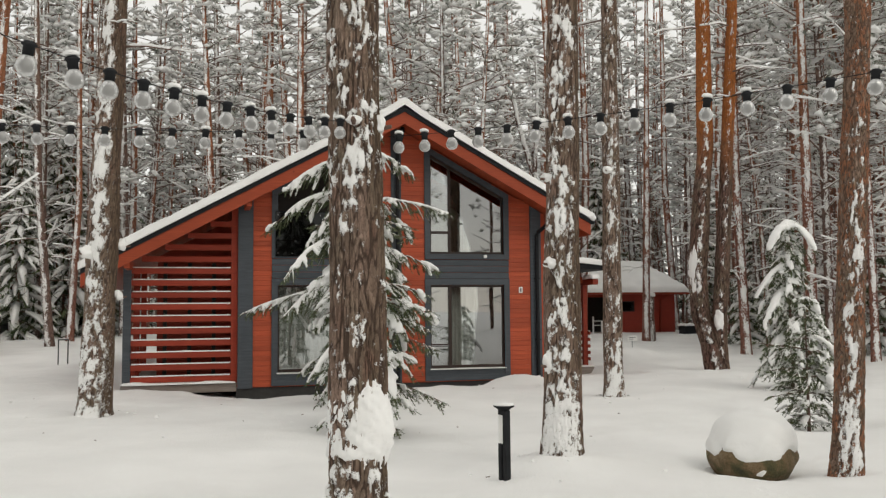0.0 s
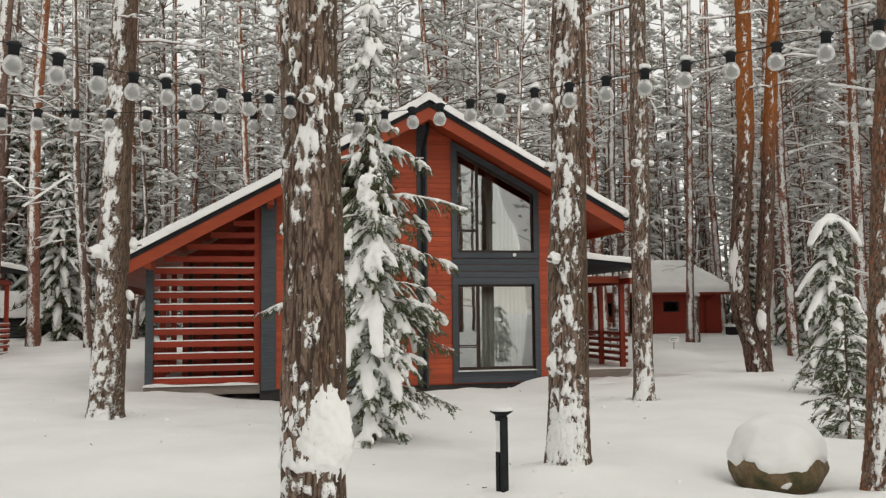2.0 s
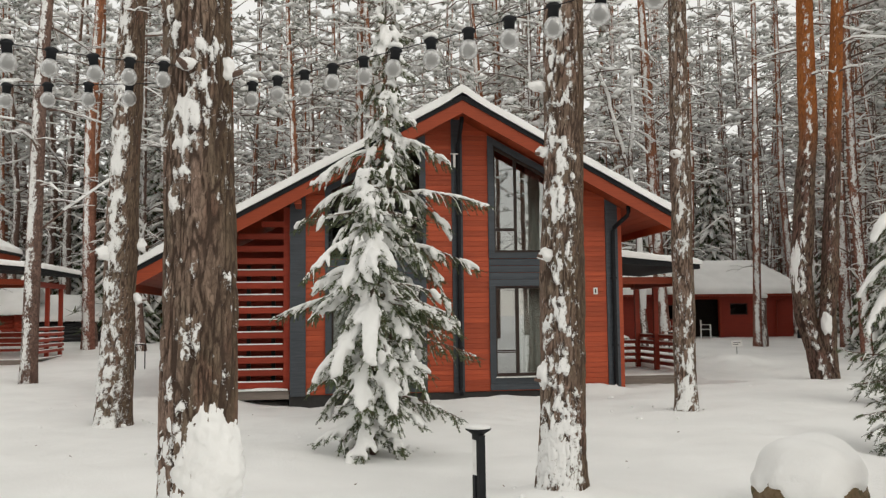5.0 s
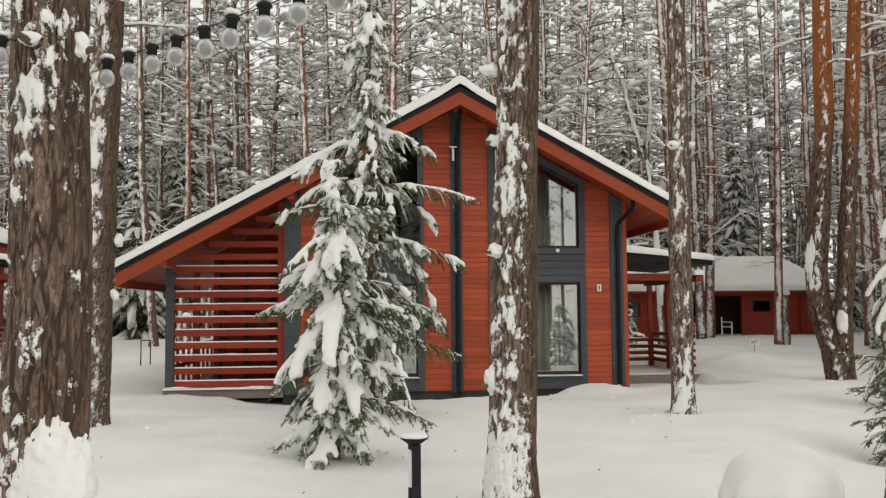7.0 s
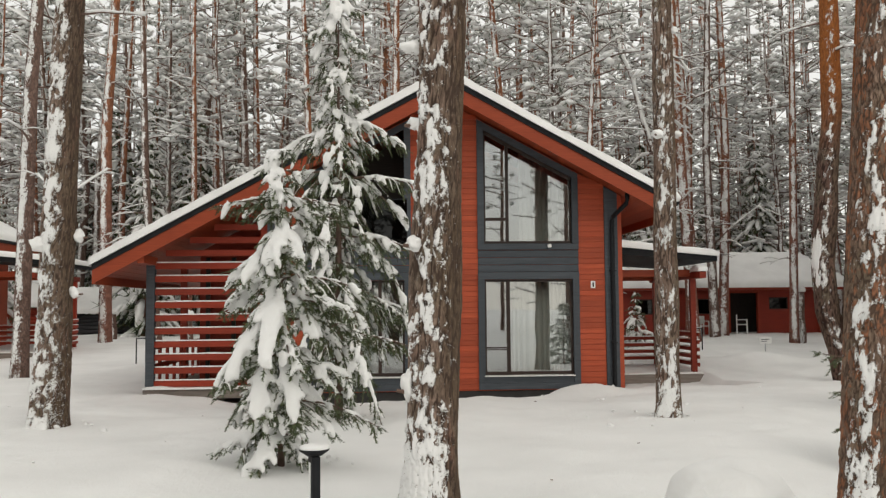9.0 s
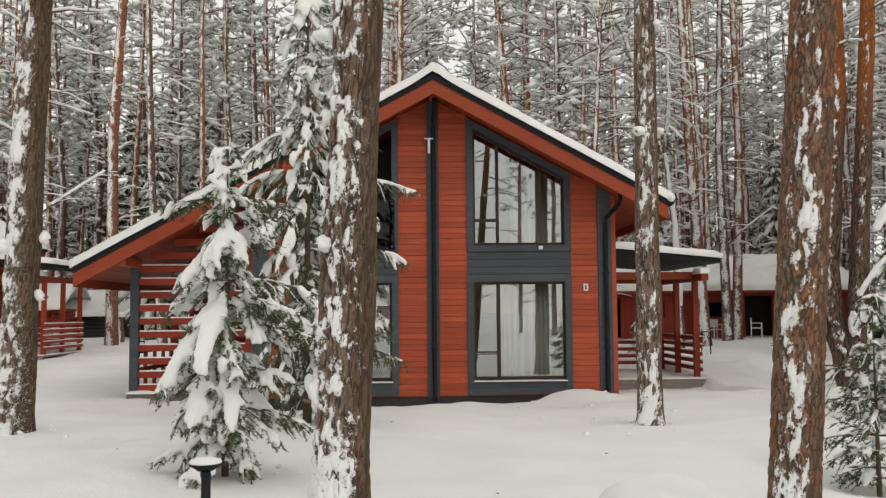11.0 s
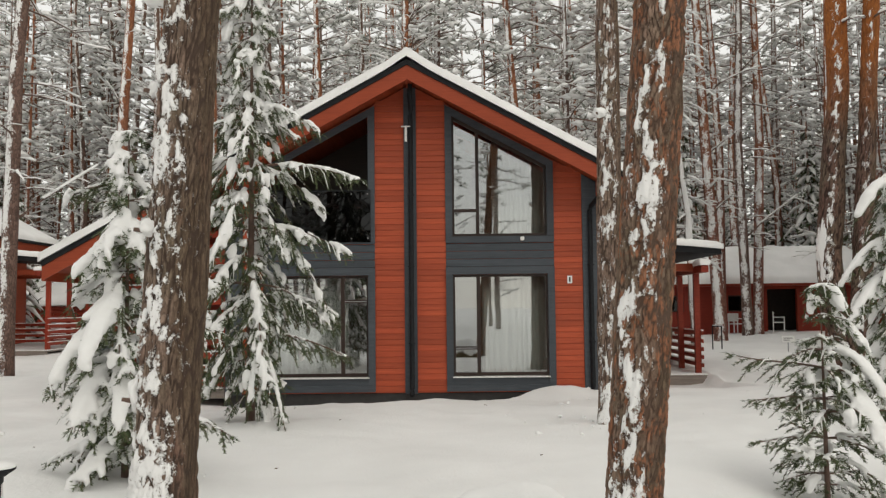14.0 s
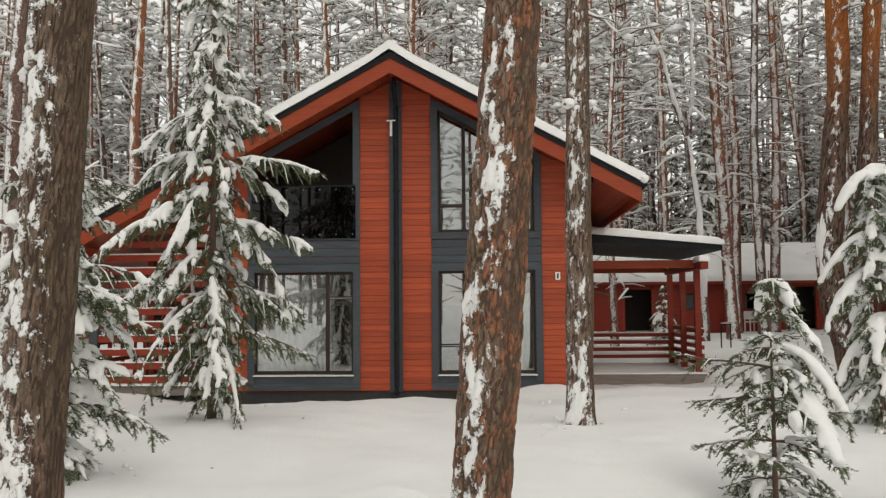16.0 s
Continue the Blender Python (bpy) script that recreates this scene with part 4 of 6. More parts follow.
def crown(g, sg, c, z0, h0, h1, spread, rng, limbs=26, tufts=7):
    """Living pine crown: rising limbs, needle clumps and the snow that lies on them."""
    for i in range(limbs):
        h = h0 + (h1 - h0) * (i + rng.uniform(0, 1)) / limbs
        cx, cy = c(h)
        az = rng.uniform(0, 2 * math.pi)
        l = spread * (1.05 - 0.75 * (h - h0) / (h1 - h0)) * rng.uniform(0.6, 1.1)
        pts = limb(g, sg, (cx, cy, z0 + h), az, l, 0.02 + 0.012 * l, 0.35, 0.25, rng, 4, 4, 0.9, 2)
        for _ in range(tufts):
            p = Vector(pts[-1]).lerp(Vector(pts[1]), rng.uniform(0, 0.75)) + Vector((rng.uniform(-0.3, 0.3), rng.uniform(-0.3, 0.3), rng.uniform(-0.1, 0.22))) * l * 0.6
            s = rng.uniform(0.14, 0.26)
            needle_tuft(g, p, s * 1.25, rng, 9, 1)
            snow_pat(sg, p + Vector((0, 0, s * 0.25)), s * rng.uniform(0.55, 1.0), rng)


def snow_pat(sg, p, s, rng, k=4):
    """A small uneven cushion of snow, longer than wide, as it lies along a spray of twigs."""
    o = len(sg.v)
    ring = []
    turn, tip = rng.uniform(0, math.pi), rng.uniform(-0.5, 0.5)
    ct, st = math.cos(turn), math.sin(turn)
    for i in range(k):
        a = 2 * math.pi * i / k + rng.uniform(-0.3, 0.3)
        u, v = 1.35 * s * math.cos(a) * rng.uniform(0.6, 1.15), 0.72 * s * math.sin(a) * rng.uniform(0.6, 1.15)
        ring.append((p[0] + u * ct - v * st, p[1] + u * st + v * ct, p[2] + tip * u - s * rng.uniform(0.0, 0.25)))
    sg.v += [(p[0], p[1], p[2] + s * 0.38)] + ring + [(p[0], p[1], p[2] - s * 0.36)]
    for i in range(k):
        j = (i + 1) % k
        sg.f += [(o, o + 1 + i, o + 1 + j), (o + 1 + k, o + 1 + j, o + 1 + i)]
        sg.m += [0, 0]


def near_pine(label, base, r0, height, lean, mat, seed, knobs=(), limbs_from=6.0, slabs=(), **kw):
    """A pine that the camera passes: trunk, dead limbs, crown, caught snow."""
    z0 = ground_z(*base) - 0.05
    tree = empty("pine_tree", (0, 0, 0), label, "pine tree", "pines of the clearing")
    _, c = hero_trunk("trunk", base, z0, r0, height, lean, mat, seed, parent=tree, **kw)
    rng = random.Random(seed)
    g, sg = Geo(), Geo()
    for i in range(14):
        h = limbs_from + (height * 0.62 - limbs_from) * (i + rng.random()) / 14
        cx, cy = c(h)
        limb(g, sg, (cx, cy, z0 + h), rng.uniform(0, 6.28), rng.uniform(0.5, 1.8), 0.025, 0.05, 0.2, rng, 5, 5, 0.9, 3)
    crown(g, sg, c, z0, height * 0.6, height, 2.2, rng, 20, 5)
    tagged(part("crown", g, [twig_mat, pine_needle_mat], tree, "bare limbs and needle crown"), kind="stuff")
    tagged(part("crown_snow", sg, snow_mat, tree, smooth=True), kind="stuff")
    for h0, h1, az0, az1, thick, bulge in slabs:
        sg = plastered_snow(c, z0, lambda h: trunk_r(h, r0, height), h0, h1, math.radians(az0), math.radians(az1), thick, (math.radians(bulge[0]), bulge[1], bulge[2]), seed * 1.7)
        part("plastered_snow", sg, snow_mat, tree, "thick slab of wind-packed snow", smooth=True)
    for h, off, size in knobs:
        cx, cy = c(h)
        kg = blob(Geo(), (cx + off[0], cy + off[1], z0 + h), size, seed + h, 4 if size[0] > 0.2 else 3, rough=0.5)
        part("snow_clump", kg, snow_mat, tree, "snow caught on a branch stub", smooth=True)
        if h < 1.0:
            continue
        stub = Geo().tube([(cx + off[0] * 0.5, cy + off[1] * 0.5, z0 + h - size[2] * 0.6), (cx + off[0] * 1.5, cy + off[1] * 1.5, z0 + h - size[2] * 0.25)], [0.03, 0.014], 6)
        part("branch_stub", stub, twig_mat, tree)
    return tree


def build_near_pines():
    near_pine("thick brown pine trunk with a big snow collar above its foot", (-3.685, -15.86), 0.196, 21, (-0.008, 0.007), bark_hero, 3, snow=-0.04, plate=0.034, thick=0.03, sides=136, dense=5.2, step=0.019, face=-105, wide=0.62,
              zones=((0, 0.0), (0.5, -0.1), (1.25, -0.40), (2.2, -0.38), (2.7, -0.16), (6, -0.18)), collars=((0.1, 0.4, 0.14, 1.8),),
              slabs=((0.56, 1.24, -222, 28, 0.017, (-30, 0.45, 0.050)),),
              knobs=((3.00, (0.165, -0.08), (0.04, 0.045, 0.065)), (3.0, (-0.04, -0.20), (0.055, 0.03, 0.03))))
    near_pine("tall pine trunk with snow blown onto its bark", (-0.90, -12.91), 0.196, 22, (0.037, 0.047), bark_hero, 11, snow=0.0, wide=0.36, band=0.38, collars=((0.25, 0.50, 0.36, 1.1),), thick=0.05, sides=120, dense=5.6, step=0.021, plate=0.034, face=-121,
              slabs=((0.02, 0.62, -185, -45, 0.012, (-120, 0.5, 0.01)),),
              knobs=((1.02, (-0.19, -0.06), (0.060, 0.06, 0.12)), (2.12, (-0.18, -0.08), (0.080, 0.06, 0.06)), (3.08, (-0.19, -0.04), (0.075, 0.06, 0.05)), (3.72, (-0.22, 0.0), (0.11, 0.06, 0.055))))
    near_pine("pine trunk plastered with snow beside the clearing", (-6.47, -5.40), 0.265, 23, (0.032, 0.0), bark_hero, 23, snow=0.10, collars=((0.5, 1.5, 0.24, 2.4), (4.2, 1.6, 0.14, 0.8)), band=0.30, thick=0.05, dense=8, step=0.034, sides=96, wide=0.62,
              knobs=((2.1, (0.30, -0.05), (0.08, 0.07, 0.09)), (3.0, (0.31, 0.0), (0.09, 0.08, 0.10)), (2.85, (-0.24, -0.2), (0.12, 0.1, 0.11))))
    near_pine("slim dark pine trunk before the cabin corner", (3.30, -5.62), 0.190, 22, (0.010, 0.0), bark_hero, 31, snow=0.0, band=0.27, wide=0.42, collars=((0.3, 0.55, 0.26, 1.1),), thick=0.03, dense=9, step=0.036, sides=80, face=-105,
              knobs=((4.62, (0.20, -0.05), (0.08, 0.06, 0.05)), (4.6, (-0.14, -0.14), (0.10, 0.08, 0.07)), (6.35, (0.17, -0.06), (0.09, 0.06, 0.05))))
    near_pine("leaning pine trunk with flaking orange bark", (1.93, -13.93), 0.146, 20, (0.076, 0.0), bark_flaky, 41, snow=-0.05, band=0.42, plate=0.030, stretch=0.30, wide=0.58, face=-118, collars=((0.3, 0.6, 0.20, 0.8),), zones=((0, 0.05), (2.6, 0.05), (3.6, -0.25), (6, -0.3)), thick=0.03, sides=112, dense=5.6, step=0.021)
    # twin trunks that share one foot
    z0 = ground_z(9.7, 0.75) - 0.1
    twin = empty("twin_pine_tree", (0, 0, 0), "twin-stemmed pine with orange upper bark", "pine tree", "pines of the clearing")
    rng = random.Random(77)
    for base, r0, bends, seed in (((9.68, 0.72), 0.275, ((0.8, -0.12, 0.05), (1.7, -0.34, 0.20), (2.9, -0.42, 0.2), (6.5, -0.14, 0.05), (10.4, -0.10, 0.05)), 51),
                                  ((9.80, 0.62), 0.205, ((0.8, -0.06, 0.0), (1.7, -0.04, 0.0), (2.9, 0.04, -0.08), (10.4, 0.48, -0.3)), 57)):
        _, c = hero_trunk("trunk", base, z0, r0, 24, (0, 0), bark_orange, seed, bends=bends, snow=-0.06, dense=11, step=0.06, sides=56, flare=0.05, parent=twin, band=0.34 if r0 > 0.25 else 0.26)
        if r0 > 0.25:
            part("plastered_snow", plastered_snow(c, z0, lambda h, r=r0: trunk_r(h, r, 24, 0.05), 1.9, 4.0, math.radians(-215), math.radians(-110), 0.004, (math.radians(-170), 0.45, 0.012), 5.0), snow_mat, twin, "snow packed along one side", smooth=True)
        g, sg = Geo(), Geo()
        for i in range(12):
            h = 8 + 0.7 * i
            cx, cy = c(h)
            limb(g, sg, (cx, cy, z0 + h), rng.uniform(0, 6.28), rng.uniform(0.6, 1.8), 0.03, 0.05, 0.2, rng, 5, 5, 0.9, 3)
        crown(g, sg, c, z0, 14, 24, 2.4, rng)
        tagged(part("crown", g, [twig_mat, pine_needle_mat], twin), kind="stuff")
        tagged(part("crown_snow", sg, snow_mat, twin, smooth=True), kind="stuff")
    kg = blob(Geo(), (9.60, 0.40, 1.75), (0.12, 0.13, 0.30), 4.0, 3, rough=0.5)
    part("snow_clump", kg, snow_mat, twin, "snow lodged in the fork", smooth=True)


build_near_pines()

# ---- firs with heavy snow ----


SNOW_CRUMB = bpy.data.textures.new("snow_crumb", "CLOUDS")
SNOW_CRUMB.noise_scale, SNOW_CRUMB.noise_depth = 0.05, 2


def fir(label, base, height, seed, profile, gap=0.19, per=(3, 4, 4, 5), rise=(0.0, 0.5), droop=(0.4, 1.0), load=1.0, cover=0.8, clumps=0.15, lean=(0, 0), long_boughs=(), voxel=0.024, shoot_gap=0.062, hang=(-0.75, 0.12), fat=1.0):
    """A young fir: whorls of boughs with needle shoots on either side; snow lies along bough and shoots in one mantle.

    profile: (share of the height, reach of the boughs) pairs. long_boughs: (height, azimuth, length, load, fall): a load of 1.4 or more makes a broad mantle."""
    z0 = ground_z(*base) - 0.05
    rng = random.Random(seed)
    tree = empty("fir_tree", (base[0], base[1], z0), label, "fir tree", "young firs")
    tg, ng, sg, dg = Geo(), Geo(), Geo(), Geo()
    n = 10
    tg.tube([(lean[0] * height * (i / n), lean[1] * height * (i / n), height * i / n) for i in range(n + 1)], [max(0.008, (0.014 + 0.0075 * height) * (1 - i / n)) for i in range(n + 1)], 8)
    whorls = int(height / gap)
    ts, reaches = [p[0] for p in profile], [p[1] for p in profile]
    up = Vector((0, 0, 1))
    for w in range(whorls):
        t = (w + rng.uniform(0, 0.7)) / whorls
        h = height * t
        reach = float(np.interp(t, ts, reaches))
        boughs = []
        if t >= ts[0]:
            a0 = rng.uniform(0, 2 * math.pi)
            k = rng.choice(per)
            boughs = [(a0 + 2 * math.pi * b / k + rng.uniform(-0.5, 0.5), reach * rng.uniform(0.35, 1.22), load * rng.uniform(0.5, 1.4), rng.uniform(*rise), rng.uniform(*droop)) for b in range(k)]
        boughs += [(math.radians(az), l, lo, 0.25, 0.45 + fall) for hb, az, l, lo, fall in long_boughs if abs(hb - h) < 0.5 * height / whorls]
        for az, l, lo, ri, dr in boughs:
            seg = 8
            side = rng.uniform(-0.3, 0.3)
            pts = []
            for i in range(seg + 1):
                q = i / seg
                a = az + side * q
                pts.append(Vector((lean[0] * h + math.cos(a) * l * q, lean[1] * h + math.sin(a) * l * q, h + l * (ri * q - dr * q * q + 0.20 * q ** 3))))
            tg.tube(pts, [max(0.004, 0.005 + 0.010 * l * (1 - i / seg)) for i in range(seg + 1)], 5, cap=False)
            wide = fat * lo * (0.015 + 0.024 * min(l, 1.2))

            def at(q):
                i = min(seg - 1, int(q * seg))
                return pts[i].lerp(pts[i + 1], min(1.0, q * seg - i)), (pts[i + 1] - pts[i]).normalized()
            # the mantle along the bough, in one to three runs
            q = rng.uniform(0.08, 0.25)
            while q < 0.97:
                e = min(1.0, q + rng.uniform(0.25, 0.8) * (0.5 + cover))
                run = [q + (e - q) * k / 6 for k in range(7)]
                rad = [wide * rng.uniform(0.75, 1.3) * (0.55 if k in (0, 6) else 1.0) for k in range(7)]
                sg.tube([at(r)[0] + up * (x * 0.55 + 0.004) for r, x in zip(run, rad)], rad, 7, 0, 0.85)
                q = e + rng.uniform(0.03, 0.45) * (1.25 - cover)
            if lo >= 1.4 and l > 0.6:
                run = [0.12 + 0.84 * k / 9 for k in range(10)]
                rad = [0.050 * lo * (0.35 + 0.9 * math.sin(math.pi * (0.12 + 0.72 * k / 9)) * rng.uniform(0.8, 1.15)) for k in range(10)]
                sg.tube([at(r)[0] + up * (0.03 + 0.1 * x) for r, x in zip(run, rad)], rad, 12, 0, 0.5)
            # shoots on either side
            count = max(4, int(l / shoot_gap))
            for k in range(count):
                q = 0.12 + 0.88 * (k + rng.random()) / count
                p, d0 = at(q)
                out = d0.cross(up).normalized() * (1 if k % 2 else -1)
                sl = (0.11 + 0.34 * min(l, 1.25) * (1 - q) ** 0.8) * rng.uniform(0.65, 1.25)
                d = (d0 * rng.uniform(0.6, 1.0) + out * rng.uniform(0.35, 0.95) + up * rng.uniform(*hang)).normalized()
                mid = p + d * sl * 0.5
                end = p + d * sl - up * sl * rng.uniform(0.08, 0.38)
                tg.tube([p, mid, end], [0.0045, 0.0035, 0.002], 3, cap=False)
                needle_twig(ng, p, (mid - p).normalized(), sl * 0.5, rng)
                needle_twig(ng, mid, (end - mid).normalized(), (end - mid).length + 0.02, rng)
                for sgn in (-1, 1):
                    sd = ((end - p).normalized() + d.cross(up).normalized() * sgn * 0.9 - up * rng.uniform(0.0, 0.5)).normalized()
                    needle_twig(ng, mid, sd, sl * rng.uniform(0.28, 0.5), rng)
                if rng.random() < cover * 0.85:
                    f = rng.uniform(0.45, 1.0)
                    r = max(0.014, wide * rng.uniform(0.5, 1.0))
                    a, b, c = p.lerp(mid, 0.2), p.lerp(end, 0.5 * f) + up * r * 0.3, p.lerp(end, f)
                    sg.tube([a + up * r * 0.5, b + up * r * 0.5, c + up * r * 0.3, c + (c - b) * 0.08], [r * 0.8, r * 1.1, r * 0.8, r * 0.35], 6, 0, 0.9)
                elif rng.random() < 0.35:
                    r = rng.uniform(0.007, 0.013)
                    dg.tube([p + up * r, mid + up * r * 1.3, end + up * r * 0.8], [r * 0.7, r, r * 0.4], 4, 0, 0.8)
            needle_twig(ng, pts[-1], (pts[-1] - pts[-2]).normalized(), 0.13, rng)
            for _ in range(int(clumps + rng.random())):
                w_ = 0.022 + 0.046 * rng.random() ** 1.8
                q = rng.uniform(0.25, 1.0)
                p, d0 = at(q)
                snow_lump(sg, p + up * 0.03 + d0.cross(up) * rng.uniform(-0.16, 0.16), d0 * 0.55 - up * rng.uniform(0.3, 0.9), w_ * rng.uniform(2.4, 4.6), w_, rng, 0.9)
    part("trunk", tg, twig_mat, tree, smooth=True)
    tagged(part("needles", ng, needle_mat, tree, "dark green needle boughs"), kind="stuff")
    tagged(part("snow_dusting", dg, snow_mat, tree, "thin snow on the twigs", smooth=True), kind="stuff")
    mass = part("snow_load", sg, snow_mat, tree, "thick pads of snow on the boughs", smooth=True)
    tagged(mass, kind="stuff")
    fuse = mass.modifiers.new("fuse", "REMESH")
    fuse.mode, fuse.voxel_size, fuse.use_smooth_shade = "VOXEL", voxel, True
    soften = mass.modifiers.new("soften", "SMOOTH")
    soften.factor, soften.iterations = 0.5, 3
    crumb = mass.modifiers.new("crumble", "DISPLACE")
    crumb.texture, crumb.strength, crumb.mid_level = SNOW_CRUMB, 0.022, 0.35
    return tree


def unit_ball(level):
    bm = bmesh.new()
    bmesh.ops.create_icosphere(bm, subdivisions=level, radius=1.0)
    out = [v.co.copy() for v in bm.verts], [tuple(v.index for v in f.verts) for f in bm.faces]
    bm.free()
    return out


BALLS = {1: unit_ball(1), 2: unit_ball(2), 3: unit_ball(3)}


def snow_lump(g, p, d, length, w, rng, flat=0.68):
    """A rounded, uneven lump of snow, sagging at its end."""
    verts, faces = BALLS[3 if w > 0.12 else 2 if w > 0.045 else 1]
    d = d.normalized()
    u = d.cross(Vector((0, 0, 1)))
    u = u.normalized() if u.length > 1e-3 else Vector((1, 0, 0))
    v = u.cross(d)
    k = Vector((rng.uniform(0, 50), rng.uniform(0, 50), rng.uniform(0, 50)))
    o = len(g.v)
    for c in verts:
        n = 1 + 0.42 * noise.noise(c * 1.5 + k) + 0.22 * noise.noise(c * 3.6 + k)
        t = c.x * n * 0.5 + 0.5
        q = p + d * (length * t) + u * (c.y * n * w) + v * (c.z * n * w * flat)
        g.v.append((q.x, q.y, q.z - 0.30 * length * t * t))
    g.f.extend([tuple(o + i for i in f) for f in faces])
    g.m.extend([0] * len(faces))


def needle_twig(g, p, d, l, rng):
    """A twig with needles as short blades on either side."""
    u = d.cross(Vector((0, 0, 1)))
    u = u.normalized() if u.length > 1e-4 else Vector((1, 0, 0))
    v = u.cross(d)
    k = max(5, int(l / 0.011))
    for i in range(k):
        s = (i + 0.5) / k
        q = p + d * (l * s)
        nl = 0.034 * (1.15 - 0.5 * s)
        for sgn in (-1, 1):
            nl *= rng.uniform(0.7, 1.25)
            tip = q + u * (sgn * nl * rng.uniform(0.5, 1.1)) + d * (nl * rng.uniform(0.5, 1.4)) + v * (nl * rng.uniform(-0.55, 0.8))
            o = len(g.v)
            w = d * 0.0075
            g.v += [tuple(q - w), tuple(q + w), tuple(tip)]
            g.f.append((o, o + 1, o + 2))
            g.m.append(0)


def build_firs():
    fir("fir bowed under thick snow with green upper boughs", (-2.42, -9.42), 3.72, 5, ((0.05, 0.64), (0.30, 0.72), (0.55, 0.58), (0.80, 0.40), (1.0, 0.10)), gap=0.17, per=(4, 5, 5), droop=(0.65, 1.35), rise=(0.1, 0.5), load=1.32, cover=0.9, clumps=1.5, voxel=0.024,
        long_boughs=((2.25, 145, 1.05, 1.5, 0.2), (2.1, 165, 0.75, 1.4, 0.5), (1.85, -95, 0.95, 1.75, 0.75), (1.7, -135, 0.85, 1.6, 0.8), (1.35, -72, 0.85, 1.6, 0.8), (1.5, 190, 0.75, 1.5, 0.7), (1.1, -115, 0.9, 1.5, 0.6), (2.6, -100, 0.6, 1.5, 0.6),
                     (3.1, 170, 0.75, 0.6, 0.1), (3.0, 5, 0.7, 0.5, 0.1), (2.2, 0, 1.0, 0.45, 0.15), (1.6, 0, 1.05, 0.5, 0.2), (1.95, -18, 0.95, 0.45, 0.2), (0.75, 12, 1.1, 0.45, 0.25), (0.55, 180, 0.85, 0.5, 0.2), (0.5, -40, 0.95, 0.6, 0.2)))
    fir("slender fir with ragged snow-laden boughs before the cabin", (-1.95, -5.75), 7.4, 9, ((0.04, 0.75), (0.20, 1.15), (0.45, 1.20), (0.58, 0.75), (0.85, 0.45), (1.0, 0.12)), gap=0.20, per=(3, 3, 4), droop=(0.6, 1.6), rise=(-0.05, 0.5), load=1.0, cover=0.66, clumps=4.0, voxel=0.024, shoot_gap=0.055, hang=(-1.3, -0.05), fat=0.8,
        long_boughs=((1.95, 147, 2.3, 1.1, 0.15), (2.15, 160, 1.9, 1.0, 0.2), (3.65, -4, 1.75, 0.9, 0.15), (3.55, 12, 1.4, 0.8, 0.2), (2.75, -8, 1.55, 1.2, 0.25), (1.3, -20, 1.5, 0.5, 0.2), (1.7, 10, 1.3, 0.6, 0.2), (3.9, 175, 1.7, 1.3, 0.4), (3.0, 205, 1.75, 1.3, 0.45), (4.5, 160, 1.3, 1.3, 0.4), (4.6, -30, 1.1, 1.1, 0.4), (2.5, -110, 1.0, 1.3, 0.7), (1.6, -60, 0.9, 1.3, 0.7)))
    fir("young fir dusted with snow by the clearing", (4.74, -9.68), 2.35, 14, ((0.08, 0.58), (0.35, 0.56), (0.65, 0.38), (1.0, 0.08)), gap=0.16, per=(3, 4, 5), droop=(0.3, 1.0), rise=(0.1, 0.5), load=0.85, cover=0.55, clumps=0.6, voxel=0.020,
        long_boughs=((0.80, 175, 0.85, 0.25, -0.2), (0.6, 200, 0.8, 0.3, -0.1), (1.45, 182, 0.85, 0.3, -0.15), (1.15, 170, 0.7, 0.25, 0.0), (1.95, 0, 0.5, 1.5, 0.9), (1.6, -15, 0.66, 1.7, 1.0), (1.25, -40, 0.70, 1.8, 1.0), (1.3, 15, 0.74, 1.7, 0.8), (0.85, -10, 0.78, 1.7, 0.7), (2.2, 30, 0.30, 1.2, 0.6), (0.8, -70, 0.6, 1.5, 0.6)))
    fir("young snow-covered fir beside the twin pine", (7.5, -5.6), 3.85, 19, ((0.04, 0.80), (0.3, 0.82), (0.6, 0.62), (0.85, 0.42), (1.0, 0.15)), gap=0.165, per=(4, 5, 5, 6), droop=(0.6, 1.5), load=1.2, cover=0.75, clumps=1.2, voxel=0.032,
        long_boughs=((3.55, 200, 0.62, 2.0, 0.9), (3.5, -60, 0.62, 1.9, 0.9), (3.3, 20, 0.62, 1.6, 0.7), (2.7, 190, 0.8, 1.6, 0.9), (2.2, 205, 0.85, 1.6, 0.9), (1.6, -110, 0.8, 1.5, 0.8)))
    fir("little snow-laden fir behind the porch", (8.0, 12.6), 2.1, 27, ((0.05, 0.8), (0.5, 0.55), (1.0, 0.12)), droop=(0.6, 1.3), load=1.4, cover=0.9, clumps=0.3, voxel=0.035)

build_firs()

# ---- forest ----


